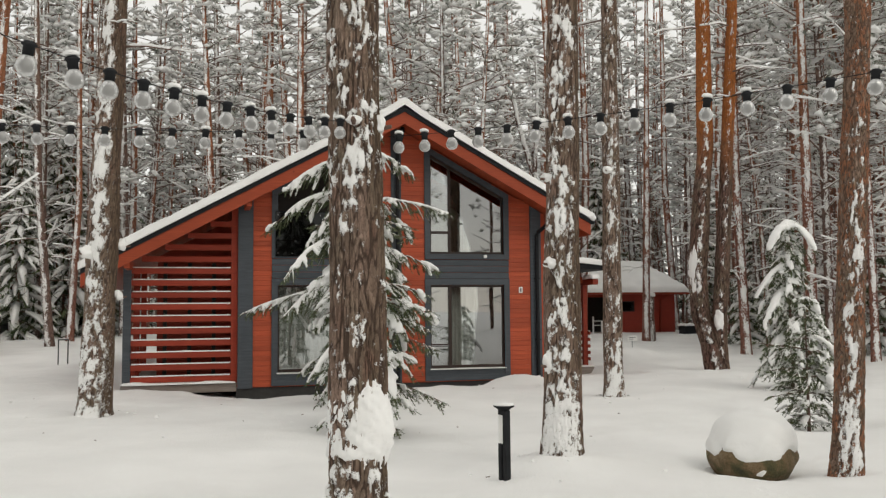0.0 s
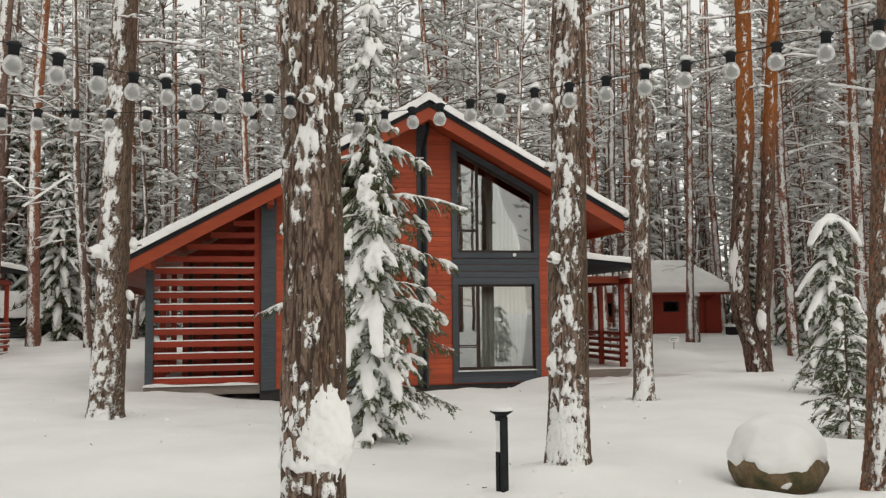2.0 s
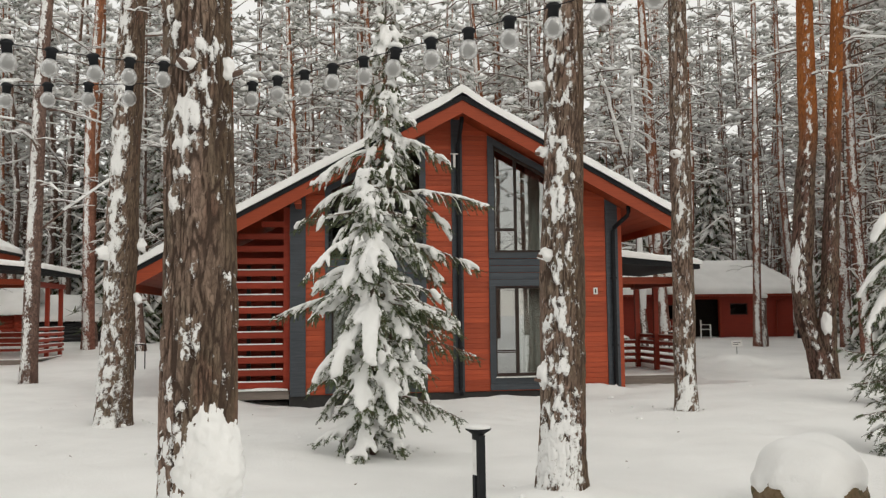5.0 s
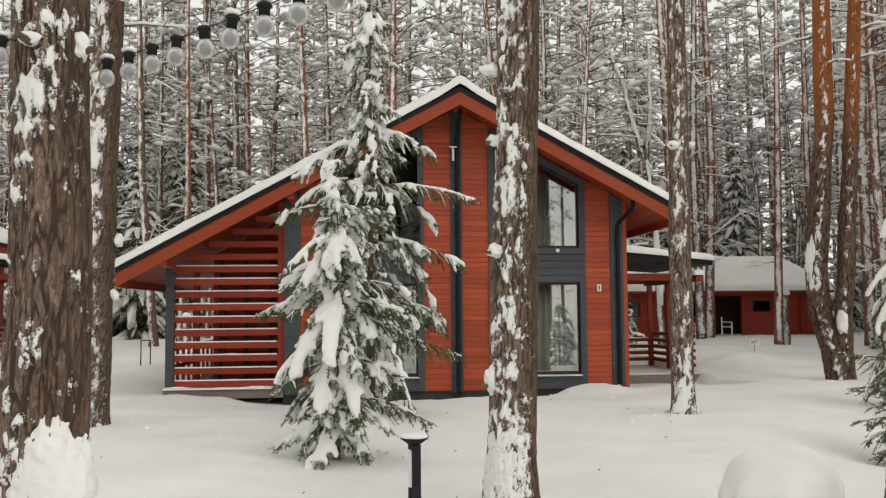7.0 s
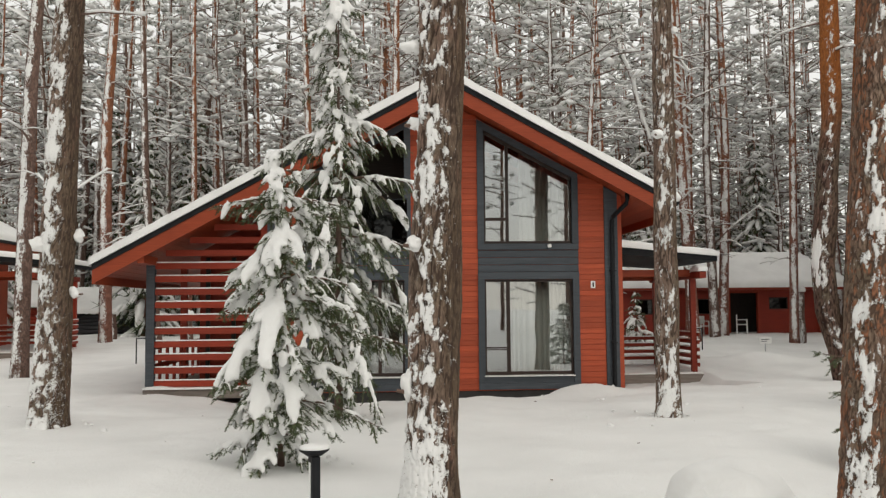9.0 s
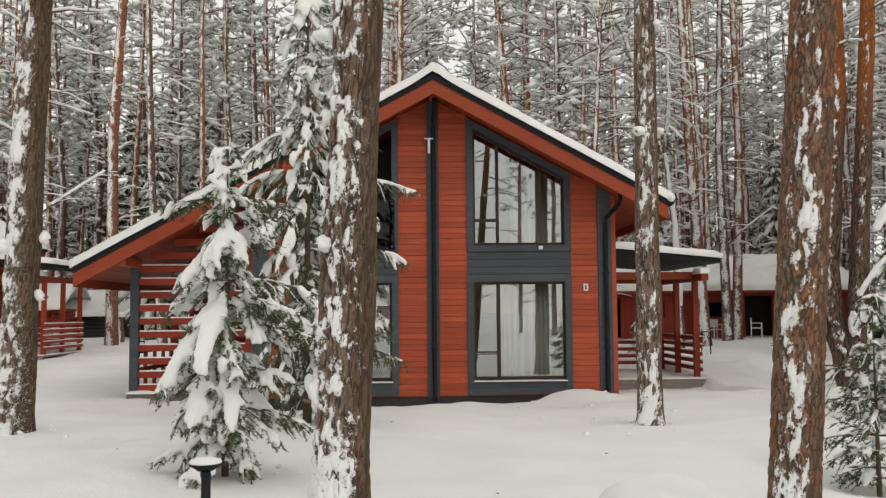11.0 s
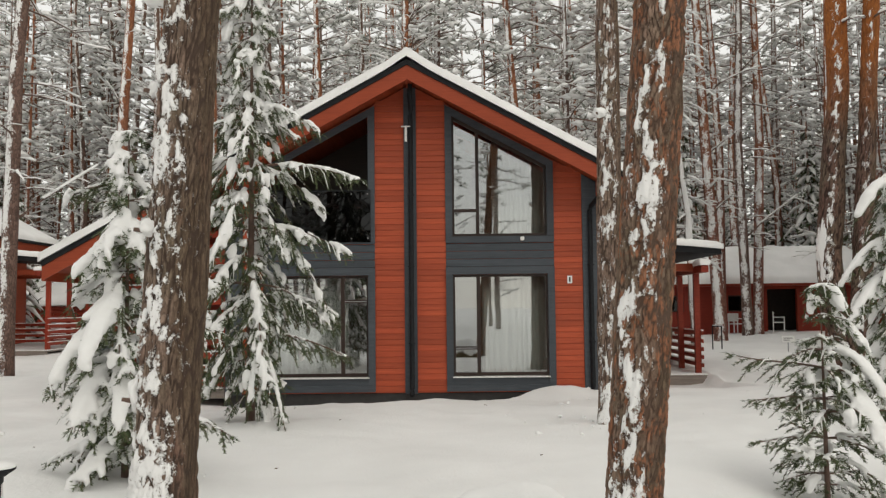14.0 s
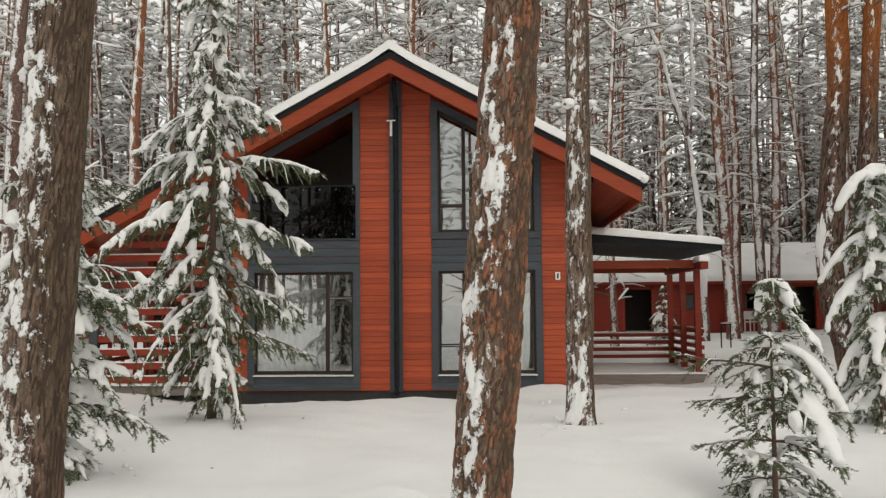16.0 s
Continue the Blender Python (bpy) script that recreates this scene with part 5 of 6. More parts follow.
def forest_pine(seed, height, r0, grey, first_limb, crown_from, limbs=46, twigs=3, fine=True, boughs=21):
    """One pine of the wood, at the origin: trunk, dead snow-lined limbs, crown."""
    rng = random.Random(seed)
    bend = [(height * 0.3, rng.uniform(-0.25, 0.25), rng.uniform(-0.25, 0.25)), (height * 0.7, rng.uniform(-0.5, 0.5), rng.uniform(-0.5, 0.5))]
    c = trunk_path((0, 0), (rng.uniform(-0.02, 0.02), rng.uniform(-0.02, 0.02)), bend)
    tg, g, sg = Geo(), Geo(), Geo()
    hs = np.linspace(-0.3, height, 30 if fine else 14)
    tg.tube([(*c(max(h, 0)), h) for h in hs], [max(0.015, r0 * (1 - 0.85 * (max(h, 0) / height) ** 1.25) * (1 + 0.06 * noise.noise(Vector((seed, 0, h * 2)))) + 0.05 * math.exp(-max(h, 0) / 0.3)) for h in hs], 9 if fine else 7)
    for i in range(limbs):
        h = first_limb + (height * 0.62 - first_limb) * (i + rng.random() * 0.7) / limbs
        cx, cy = c(h)
        l = rng.uniform(0.5, 2.2) * (1.1 - 0.35 * h / height)
        limb(g, sg, (cx, cy, h), rng.uniform(0, 6.28), l, 0.012 + 0.010 * l, rng.uniform(0.0, 0.95), rng.uniform(0.05, 0.4), rng, 3, 3 if fine else 2, 1.1 if fine else 2.1, twigs)
    top = height * 0.98
    low = height * crown_from
    nb = boughs if fine else 17
    for i in range(nb):
        h = low + (top - low) * (i + rng.random()) / nb
        cx, cy = c(h)
        az = rng.uniform(0, 6.28)
        l = 2.7 * (1.0 - 0.55 * (h - low) / (top - low)) * rng.uniform(0.4, 1.1)
        e = Vector((cx + math.cos(az) * l, cy + math.sin(az) * l, h + l * rng.uniform(-0.25, 0.35)))
        g.tube([(cx, cy, h), tuple((Vector((cx, cy, h)) + e) / 2 + Vector((0, 0, 0.1))), tuple(e)], [0.035, 0.022, 0.008], 3, 0, cap=False)
        for _ in range(8 if fine else 6):
            p = Vector((cx, cy, h)).lerp(e, rng.uniform(0.25, 1.05)) + Vector((rng.uniform(-0.45, 0.45), rng.uniform(-0.45, 0.45), rng.uniform(-0.28, 0.22)))
            needle_tuft(g, p, rng.uniform(0.22, 0.38), rng, 5, 1)
            snow_pat(sg, p + Vector((rng.uniform(-0.15, 0.15), rng.uniform(-0.15, 0.15), 0.08)), rng.uniform(0.10, 0.34) * (1.0 if fine else 1.25), rng, 3)
    mat = bark_far_grey if grey else bark_far
    return tg.mesh("trunk", [mat], True), g.mesh("crown", [twig_mat, pine_needle_mat]), sg.mesh("crown_snow", [snow_mat], True)


def forest_fir(seed, height, spread):
    """A fir of the wood, at the origin, hung with snow."""
    rng = random.Random(seed)
    tg, g, sg = Geo(), Geo(), Geo()
    tg.tube([(0, 0, -0.2), (0, 0, height)], [0.02 + height * 0.011, 0.01], 6)
    w = int(height / 0.42)
    for k in range(w):
        t = k / w
        h = height * (0.05 + 0.94 * t)
        for _ in range(6):
            az = rng.uniform(0, 6.28)
            l = (spread * (1 - t) ** 0.8 + 0.12) * rng.uniform(0.6, 1.1)
            pts = [Vector((math.cos(az) * l * s, math.sin(az) * l * s, h + l * (0.15 * s - 0.75 * s * s))) for s in (0, 0.45, 1.0)]
            g.tube(pts, [0.02, 0.014, 0.004], 3, 0, cap=False)
            for s in (0.35, 0.7, 1.0):
                p = pts[0].lerp(pts[2], s)
                needle_tuft(g, p + Vector((rng.uniform(-0.1, 0.1), rng.uniform(-0.1, 0.1), rng.uniform(-0.15, 0.02))), 0.16 + 0.20 * l, rng, 8, 1)
            if rng.random() < 0.95:
                sg.tube([pts[0].lerp(pts[1], 0.6) + Vector((0, 0, 0.04)), pts[1].lerp(pts[2], 0.3) + Vector((0, 0, 0.06)), pts[2] + Vector((0, 0, 0.02))], [0.04 + 0.04 * l, 0.06 + 0.08 * l, 0.03], 4, 0, 0.6)
    return tg.mesh("trunk", [bark_far], True), g.mesh("crown", [twig_mat, needle_mat]), sg.mesh("crown_snow", [snow_mat], True)


SHAPES = ((21, 0.195, False, 2.6, 0.44), (19, 0.16, False, 1.8, 0.40), (23, 0.21, True, 3.4, 0.46), (18, 0.135, True, 1.5, 0.38), (22, 0.17, False, 3.0, 0.44), (17, 0.11, False, 1.2, 0.36))
PINES = [forest_pine(100 + i, *sh) for i, sh in enumerate(SHAPES)]
TALL_PINES = [forest_pine(130 + i, h, r, grey, 3.2, 0.70, limbs=26, boughs=13) for i, (h, r, grey) in enumerate(((24, 0.21, False), (22, 0.175, False), (23, 0.19, True)))]
LIGHT_PINES = [forest_pine(150 + i, *sh, limbs=34, twigs=2, fine=False) for i, sh in enumerate(SHAPES)]
FIRS = [forest_fir(200 + i, h, s) for i, (h, s) in enumerate(((6.0, 1.5), (9.0, 2.0), (3.6, 1.1)))]


def plant(kind, x, y, rng, label, category, group, turn=None, scale=None, lean=None):
    z = ground_z(x, y) - 0.05
    s = scale or rng.uniform(0.92, 1.18) * (1.0 if category != "pine tree" or y < 18 else 1.14)
    m = pose(x, y, z, rng.uniform(-1.6, 1.6), rng.uniform(-1.6, 1.6), 0) @ pose(0, 0, 0, 0, lean or 0, 0) @ pose(0, 0, 0, 0, 0, turn if turn is not None else rng.uniform(0, 360)) @ Matrix.Diagonal((s, s, s, 1))
    ob = empty("pine_tree" if category == "pine tree" else "fir_tree", m, label, category, group)
    for nm, me in zip(("trunk", "crown", "crown_snow"), kind):
        p = part(nm, me, None, ob)
        if nm != "trunk":
            tagged(p, kind="stuff")
    return ob


def clear_spot(x, y, r=0.0):
    """True where no tree of the wood may stand: houses, the open clearing, the camera's line."""
    for x0, x1, y0, y1 in ((-8.2, 8.9, -2.5, 11.5), (-29, -11.5, 6.5, 19), (1, 23, 16.5, 36), (-8, 16, -24, 3), (9, 20.5, 9, 19), (-15.5, -7, 12, 24), (-14, -5, -3, 12), (-20, -12.5, 23, 32.5)):
        if x0 - r < x < x1 + r and y0 - r < y < y1 + r:
            return True
    return False


def build_forest():
    rng = random.Random(5)
    words = ("slim forest pine with snow-lined dead limbs", "tall forest pine with pinkish bark and snowy limbs", "grey forest pine streaked with snow")
    # trunks that stand out by their place
    for x, y, k, s in ((-12.5, 27.0, 2, 0.9), (-15.5, 30.0, 0, 1.15), (6.3, 27.5, 3, 1.25), (-3.4, 28.0, 2, 1.1), (-8.3, 27.0, 2, 1.2), (9.0, 29.0, 4, 1.2), (16.5, 30.0, 0, 1.2), (-1.4, 27.5, 1, 1.2)):
        plant(PINES[k], x, y, rng, rng.choice(words), "pine tree", "forest pines", scale=s)
    for x, y in ((17.5, -3.5), (18.5, 2.0), (16.6, 4.5), (20.0, -1.0), (21.5, 5.0), (22.5, 1.5), (19.5, 7.5), (24, 8), (23, 12), (-17, -2), (-19, 0), (-16, -6), (15.6, 1.2), (17.2, -8), (25, 4), (26, 15), (22, 16), (14.6, 6.5), (27, 10), (24, -4)):
        plant(PINES[rng.randrange(6)], x, y, rng, rng.choice(words), "pine tree", "forest pines")
    for x, y, k, lean, s in ((-11.1, 5.25, 2, 2.4, 1.2), (-12.8, 18.3, 0, 0.0, 1.25), (-10.5, 17.6, 2, -6.2, 1.0), (-10.3, 22.0, 1, 0.0, 1.0)):
        plant(TALL_PINES[k], x, y, rng, "leaning forest pine with snow along its upper side" if lean < -3 else "thick red-brown forest pine with snow on one side", "pine tree", "forest pines", scale=s, lean=lean)
    for x, y, k in ((14.9, 14.6, 1), (12.85, 17.6, 2), (10.8, 14.3, 0), (12.0, 18.3, 1), (13.55, 18.5, 1), (17.6, 12.5, 0), (15.2, 3.6, 1), (19.4, 15.0, 2), (21.0, 11.5, 0), (22.4, 19.0, 1), (24.0, 21.5, 0), (21.6, 23.5, 1),
                    (26.5, 24.0, 2), (29.0, 20.0, 0), (18.2, 6.0, 1), (28.5, 28.0, 0), (20.4, 7.8, 1), (23.5, 14.2, 2), (25.6, 17.6, 1)):
        plant(TALL_PINES[k], x, y, rng, "tall forest pine with pinkish bark and snowy limbs", "pine tree", "forest pines")
    placed = []
    tries = 0
    while len(placed) < 172 and tries < 9000:
        tries += 1
        y = rng.uniform(11.5, 58)
        x = rng.uniform(-0.62 * (y + 24) - 2, 0.86 * (y + 24))
        if clear_spot(x, y) or any((x - a) ** 2 + (y - b) ** 2 < 1.5 for a, b in placed):
            continue
        placed.append((x, y))
        plant((PINES if y < 27 else LIGHT_PINES)[rng.randrange(6)], x, y, rng, rng.choice(words), "pine tree", "forest pines")
    placed = []
    while len(placed) < 14:
        y = rng.uniform(27, 52)
        x = rng.uniform(-0.85 * (y + 20), -9)
        if not clear_spot(x, y):
            placed.append((x, y))
            plant(LIGHT_PINES[rng.randrange(6)], x, y, rng, rng.choice(words), "pine tree", "forest pines")
    # the thicker wood on either side of the clearing
    placed = []
    while len(placed) < 38:
        y = rng.uniform(3, 42)
        x = rng.uniform(0.46 * (y + 22), 0.95 * (y + 22))
        if not clear_spot(x, y) and x > 16:
            placed.append((x, y))
            plant((PINES if y < 14 else LIGHT_PINES)[rng.randrange(6)], x, y, rng, rng.choice(words), "pine tree", "forest pines")
    while len(placed) < 62:
        y = rng.uniform(17, 46)
        x = rng.uniform(-0.60 * (y + 18.5), -0.20 * (y + 22))
        if not clear_spot(x, y):
            placed.append((x, y))
            plant(LIGHT_PINES[rng.randrange(6)], x, y, rng, rng.choice(words), "pine tree", "forest pines")
    for _ in range(16):
        y = rng.uniform(35, 47)
        plant(LIGHT_PINES[rng.randrange(6)], rng.uniform(6, 26), y, rng, rng.choice(words), "pine tree", "forest pines", scale=rng.uniform(1.2, 1.45))
    for _ in range(26):
        y = rng.uniform(35, 52)
        x = rng.uniform(-0.75 * (y + 20), 0.8 * (y + 20))
        plant(FIRS[1], x, y, rng, "tall dark forest fir hung with snow", "fir tree", "forest firs", scale=rng.uniform(1.0, 1.5))
    # young growth between the trunks beside the outbuilding
    for x, y, k in ((17.2, 10.5, 2), (19.0, 9.2, 0), (20.6, 13.5, 2), (22.0, 10.0, 0), (21.2, 17.2, 2), (23.4, 18.4, 0), (24.6, 14.0, 2), (25.8, 20.5, 0), (26.8, 12.0, 2), (22.6, 22.4, 2), (28.0, 17.0, 0), (24.5, 25.0, 0), (18.3, 4.2, 2), (20.2, 3.4, 2)):
        plant(FIRS[k], x, y, rng, "young forest fir bent under snow", "fir tree", "forest firs")
    # dark firs closing the view between the two cabins
    for x, y, s in ((-13.2, 25.6, 1.15), (-11.3, 29.5, 1.35), (-9.4, 29.0, 1.0), (-12.6, 33.8, 1.5), (-15.2, 34.5, 1.6), (-10.2, 34.5, 1.5), (-17.5, 36.0, 1.6)):
        plant(FIRS[1], x, y, rng, "tall dark forest fir hung with snow", "fir tree", "forest firs", scale=s)
    n = 0
    while n < 56:
        y = rng.uniform(13, 58)
        x = rng.uniform(-0.6 * (y + 22), 0.84 * (y + 22))
        if clear_spot(x, y, 0.8):
            continue
        n += 1
        plant(FIRS[rng.randrange(3)], x, y, rng, "dark forest fir hung with snow", "fir tree", "forest firs")


def far_pine(seed, height, r0):
    rng = random.Random(seed)
    g = Geo()
    g.tube([(0, 0, -0.5), (0.1, 0, height * 0.4), (0, 0.1, height)], [r0, r0 * 0.8, 0.02], 5, 0, cap=False)
    for i in range(46):
        h = height * (0.08 + 0.88 * i / 46)
        a, l = rng.uniform(0, 6.28), rng.uniform(0.6, 2.2)
        e = (math.cos(a) * l, math.sin(a) * l, h + l * rng.uniform(-0.1, 0.7))
        g.tube([(0, 0, h), e], [0.045, 0.015], 3, 1, cap=False)
        g.tube([(e[0] * 0.15, e[1] * 0.15, h + 0.15 * (e[2] - h) + 0.05), (e[0], e[1], e[2] + 0.035)], [0.06, 0.045], 3, 2, cap=False)
    for i in range(40):
        h = height * (0.33 + 0.67 * rng.random())
        a, l = rng.uniform(0, 6.28), rng.uniform(0.2, 2.3) * (1.3 - h / height)
        p = Vector((math.cos(a) * l, math.sin(a) * l, h))
        needle_tuft(g, p, 0.55, rng, 8, 3)
        o = Geo()
        snow_pat(o, p + Vector((0, 0, 0.2)), rng.uniform(0.25, 0.6), rng)
        g.add(o.v, o.f, 2)
    return g


def far_fir(seed, height, spread):
    rng = random.Random(seed)
    g = Geo()
    g.tube([(0, 0, -0.3), (0, 0, height)], [0.14, 0.02], 4, 0, cap=False)
    for i in range(84):
        t = i / 84
        h = height * (0.03 + 0.96 * t)
        a, l = rng.uniform(0, 6.28), (spread * (1 - t) ** 0.8 + 0.25) * rng.uniform(0.5, 1.1)
        e = Vector((math.cos(a) * l, math.sin(a) * l, h - 0.5 * l))
        needle_tuft(g, e, 0.5 + 0.2 * l, rng, 6, 4)
        needle_tuft(g, Vector((e.x * 0.5, e.y * 0.5, h - 0.2 * l)), 0.75, rng, 6, 4)
        if rng.random() < 0.9:
            g.tube([(e.x * 0.35, e.y * 0.35, h - 0.1 * l + 0.05), (e.x, e.y, e.z + 0.06)], [0.06, 0.05 + 0.05 * l], 3, 2, cap=False)
    return g


def build_far_woods():
    """The deep wood round the clearing and behind the camera, as one mass."""
    rng = random.Random(9)
    protos = [far_pine(300 + i, h, r) for i, (h, r) in enumerate(((25, 0.18), (28, 0.21), (22, 0.15), (29, 0.18)))]
    firs = [far_fir(320 + i, h, r) for i, (h, r) in enumerate(((13, 2.4), (17, 2.9), (9, 1.9)))]
    spots = []
    while len(spots) < 427:
        k = len(spots)
        if k < 210:
            y = rng.uniform(52, 100)
            x = rng.uniform(-0.80 * (y + 24), 0.92 * (y + 24))
        elif k < 330:
            y = rng.uniform(54, 92)
            x = rng.uniform(-0.80 * (y + 24), 0.92 * (y + 24))
        else:
            a, r = rng.uniform(math.radians(150), math.radians(390)), rng.uniform(26, 58)
            x, y = r * math.cos(a), -19 + r * math.sin(a)
            if k > 414:
                x, y = rng.uniform(-6, 32), rng.uniform(-66, -50)
            if y > -26 and (abs(x) < 17 or y > 10):
                continue
            if k <= 414 and y < -38 and -7 < x < 34 and k % 4:
                continue
            if y > -10 and x > 0:
                continue
        spots.append((x, y, firs[rng.randrange(3)] if 210 <= k < 330 else protos[rng.randrange(4)]))
    V, F, M, o = [], [], [], 0
    for x, y, p in spots:
        a, s = rng.uniform(0, 6.28), rng.uniform(0.85, 1.2)
        v = np.array(p.v) * s
        c, n = math.cos(a), math.sin(a)
        V.append(np.stack([v[:, 0] * c - v[:, 1] * n + x, v[:, 0] * n + v[:, 1] * c + y, v[:, 2] + ground_z(x, y)], 1))
        F += [tuple(i + o for i in f) for f in p.f]
        M += p.m
        o += len(v)
    g = Geo()
    g.v, g.f, g.m = np.concatenate(V).tolist(), F, M
    ob = part("far_woods", g, [bark_far_grey, twig_mat, snow_mat, pine_needle_mat, needle_mat])
    tagged(ob, "deep snowy pine forest closing the clearing", "forest", kind="stuff")




def leaning_birch(x, y, stems, label):
    """A bent broadleaf tree: grey stems plastered with snow along the upper side, drooping twigs."""
    rng = random.Random(61)
    z = ground_z(x, y) - 0.1
    ob = empty("birch_tree", (x, y, z), label, "birch tree")
    tg, g, sg = Geo(), Geo(), Geo()
    for pts, r0 in stems:
        line = []
        for (a, b) in zip(pts, pts[1:]):
            line += [Vector(a).lerp(Vector(b), k / 5) + Vector((rng.uniform(-0.05, 0.05), rng.uniform(-0.05, 0.05), 0)) for k in range(5)]
        line.append(Vector(pts[-1]))
        n = len(line)
        tg.tube(line, [r0 * (1 - 0.75 * i / n) for i in range(n)], 7)
        sg.tube([p + Vector((0.02, -0.05, 0.05)) for p in line[2:]], [r0 * (1.05 - 0.72 * i / n) * rng.uniform(0.75, 1.15) for i in range(2, n)], 6)
        for i in range(4, n):
            for _ in range(3):
                limb(g, sg, tuple(line[i]), rng.uniform(0, 6.28), rng.uniform(0.5, 1.5), 0.016, rng.uniform(0.1, 0.6), rng.uniform(0.3, 0.9), rng, 3, 4, 1.5, 3)
    part("stem", tg, bark_far_grey, ob, smooth=True)
    tagged(part("twigs", g, twig_mat, ob), kind="stuff")
    tagged(part("snow", sg, snow_mat, ob, smooth=True), kind="stuff")


build_forest()
leaning_birch(9.6, 13.5, ((((0, 0, 0), (-0.1, 0, 4.0), (-0.45, 0, 7.3)), 0.16), (((-0.45, 0, 7.3), (-0.95, 0, 8.7), (-1.35, 0.1, 10.6), (-2.1, 0.3, 12.6)), 0.11), (((-0.45, 0, 7.3), (-0.2, 0.1, 9.2), (-0.25, 0.1, 12.2)), 0.10)), "forked bare birch plastered with snow behind the cabin")
build_far_woods()

# ---- other buildings ----


def build_long_house():
    """Low red outbuilding with a hipped snow roof behind the clearing."""
    h = empty("outbuilding", (0, 0, 0), "low dark red timber outbuilding with a thick snow roof", "house", "cabins in the wood")
    x0, x1, y0, y1, z0, z1 = 3.2, 19.5, 20.0, 25.0, 0.55, 2.92
    g = Geo()
    openings = [(7.7, 9.0, 0.75, 2.72), (10.1, 10.9, 1.75, 2.45), (12.8, 13.6, 1.75, 2.45), (14.4, 15.85, 0.75, 2.78), (16.3, 17.2, 1.95, 2.5)]
    x = x0
    for a, b, c, d in openings:
        g.box(x, a, y0, y0 + 0.2, z0, z1)
        g.box(a, b, y0, y0 + 0.2, d, z1)
        if c > 0.8:
            g.box(a, b, y0, y0 + 0.2, z0, c)
        x = b
    g.box(x, x1, y0, y0 + 0.2, z0, z1)
    g.box(x0, x0 + 0.2, y0 + 0.2, y1, z0, z1)
    g.box(x1 - 0.2, x1, y0 + 0.2, y1, z0, z1)
    g.box(x0, x1, y1, y1 + 0.2, z0, z1)
    part("wall", g, barn_mat, h)
    part("floor", Geo().box(x0 + 0.2, x1 - 0.2, y0 + 0.2, y1, z0, z0 + 0.1), dark_room_mat, h)
    part("partition", Geo().box(x0 + 0.2, x1 - 0.2, y0 + 1.6, y0 + 1.7, z0 + 0.1, z1), dark_room_mat, h)
    for a, b, c, d in openings:
        if c > 0.8:
            w = part("window", Geo().box(a, b, y0 + 0.06, y0 + 0.1, c, c + 0.05).box(a, b, y0 + 0.06, y0 + 0.1, d - 0.05, d).box(a, a + 0.05, y0 + 0.06, y0 + 0.1, c, d).box(b - 0.05, b, y0 + 0.06, y0 + 0.1, c, d), frame_mat, h)
            window_pane(w, a + 0.05, b - 0.05, c + 0.05, d - 0.05, y0 + 0.07, smoked_mat)
        else:
            part("door_frame", Geo().box(a, a + 0.08, y0 - 0.02, y0 + 0.2, c, d).box(b - 0.08, b, y0 - 0.02, y0 + 0.2, c, d).box(a, b, y0 - 0.02, y0 + 0.2, d - 0.08, d), slat_mat, h)
    part("rain_pipe", Geo().tube([(19.0, y0 - 0.35, 2.85), (18.6, y0 - 0.08, 2.55), (18.6, y0 - 0.08, 0.7)], 0.05, 8), slat_mat, h, smooth=True)
    e = 0.55

    def rz(x, y):
        return 2.95 + 0.52 * min(y - (y0 - e), (y1 + e) - y, 2.6 * ((x1 + e) - x), x - (x0 - e), 2.9)
    part("eave_board", Geo().box(x0 - e, x1 + e, y0 - e, y1 + e, 2.84, 2.95), slat_mat, h)
    part("roof_snow", snow_slab(x0 - e - 0.03, x1 + e + 0.03, y0 - e - 0.03, y1 + e + 0.03, rz, 0.26, 61.0, 110, 44, 0.2), snow_mat, h, smooth=True)
    part("step", Geo().box(13.4, 16.6, y0 - 0.7, y0 - 0.02, 0.5, 0.72, bevel=0.01), deck_mat, h)
    part("snow", snow_slab(13.4, 16.6, y0 - 0.7, y0 - 0.05, lambda x, y: 0.72, 0.04, 66.0, 30, 6, 0.08), snow_mat, h, smooth=True)


def build_log_shed(x0, x1, y0, y1, z0, rows, mat, label, seed):
    """Log shed with a gabled snow roof."""
    s = empty("log_shed", (0, 0, 0), label, "shed", "log sheds")
    for k in range(rows):
        z = z0 + 0.12 + 0.2 * k
        part("log", Geo().tube([(x0 - 0.2, y0, z), (x1 + 0.2, y0, z)], 0.105, 10), mat, s, smooth=True)
        part("log", Geo().tube([(x1, y0 - 0.2, z + 0.1), (x1, y1, z + 0.1)], 0.105, 10), mat, s, smooth=True)
        part("log", Geo().tube([(x0, y0 - 0.2, z + 0.1), (x0, y1, z + 0.1)], 0.105, 10), mat, s, smooth=True)
    top = z0 + 0.2 * rows + 0.06

    def rz(x, y):
        return top + 0.55 * min(y - (y0 - 0.5), (y1 + 0.5) - y)
    part("roof_snow", snow_slab(x0 - 0.5, x1 + 0.5, y0 - 0.5, y1 + 0.5, rz, 0.24, seed, 50, 30, 0.18), snow_mat, s, smooth=True)


# ---- small things in the clearing ----


def lathe(profile, sides, mat, name):
    g = Geo()
    for r, z in profile:
        for k in range(sides):
            a = 2 * math.pi * k / sides
            g.v.append((r * math.cos(a), r * math.sin(a), z))
    for i in range(len(profile) - 1):
        for k in range(sides):
            j = (k + 1) % sides
            g.f.append((i * sides + k, i * sides + j, (i + 1) * sides + j, (i + 1) * sides + k))
            g.m.append(0)
    return g.mesh(name, [mat], True)


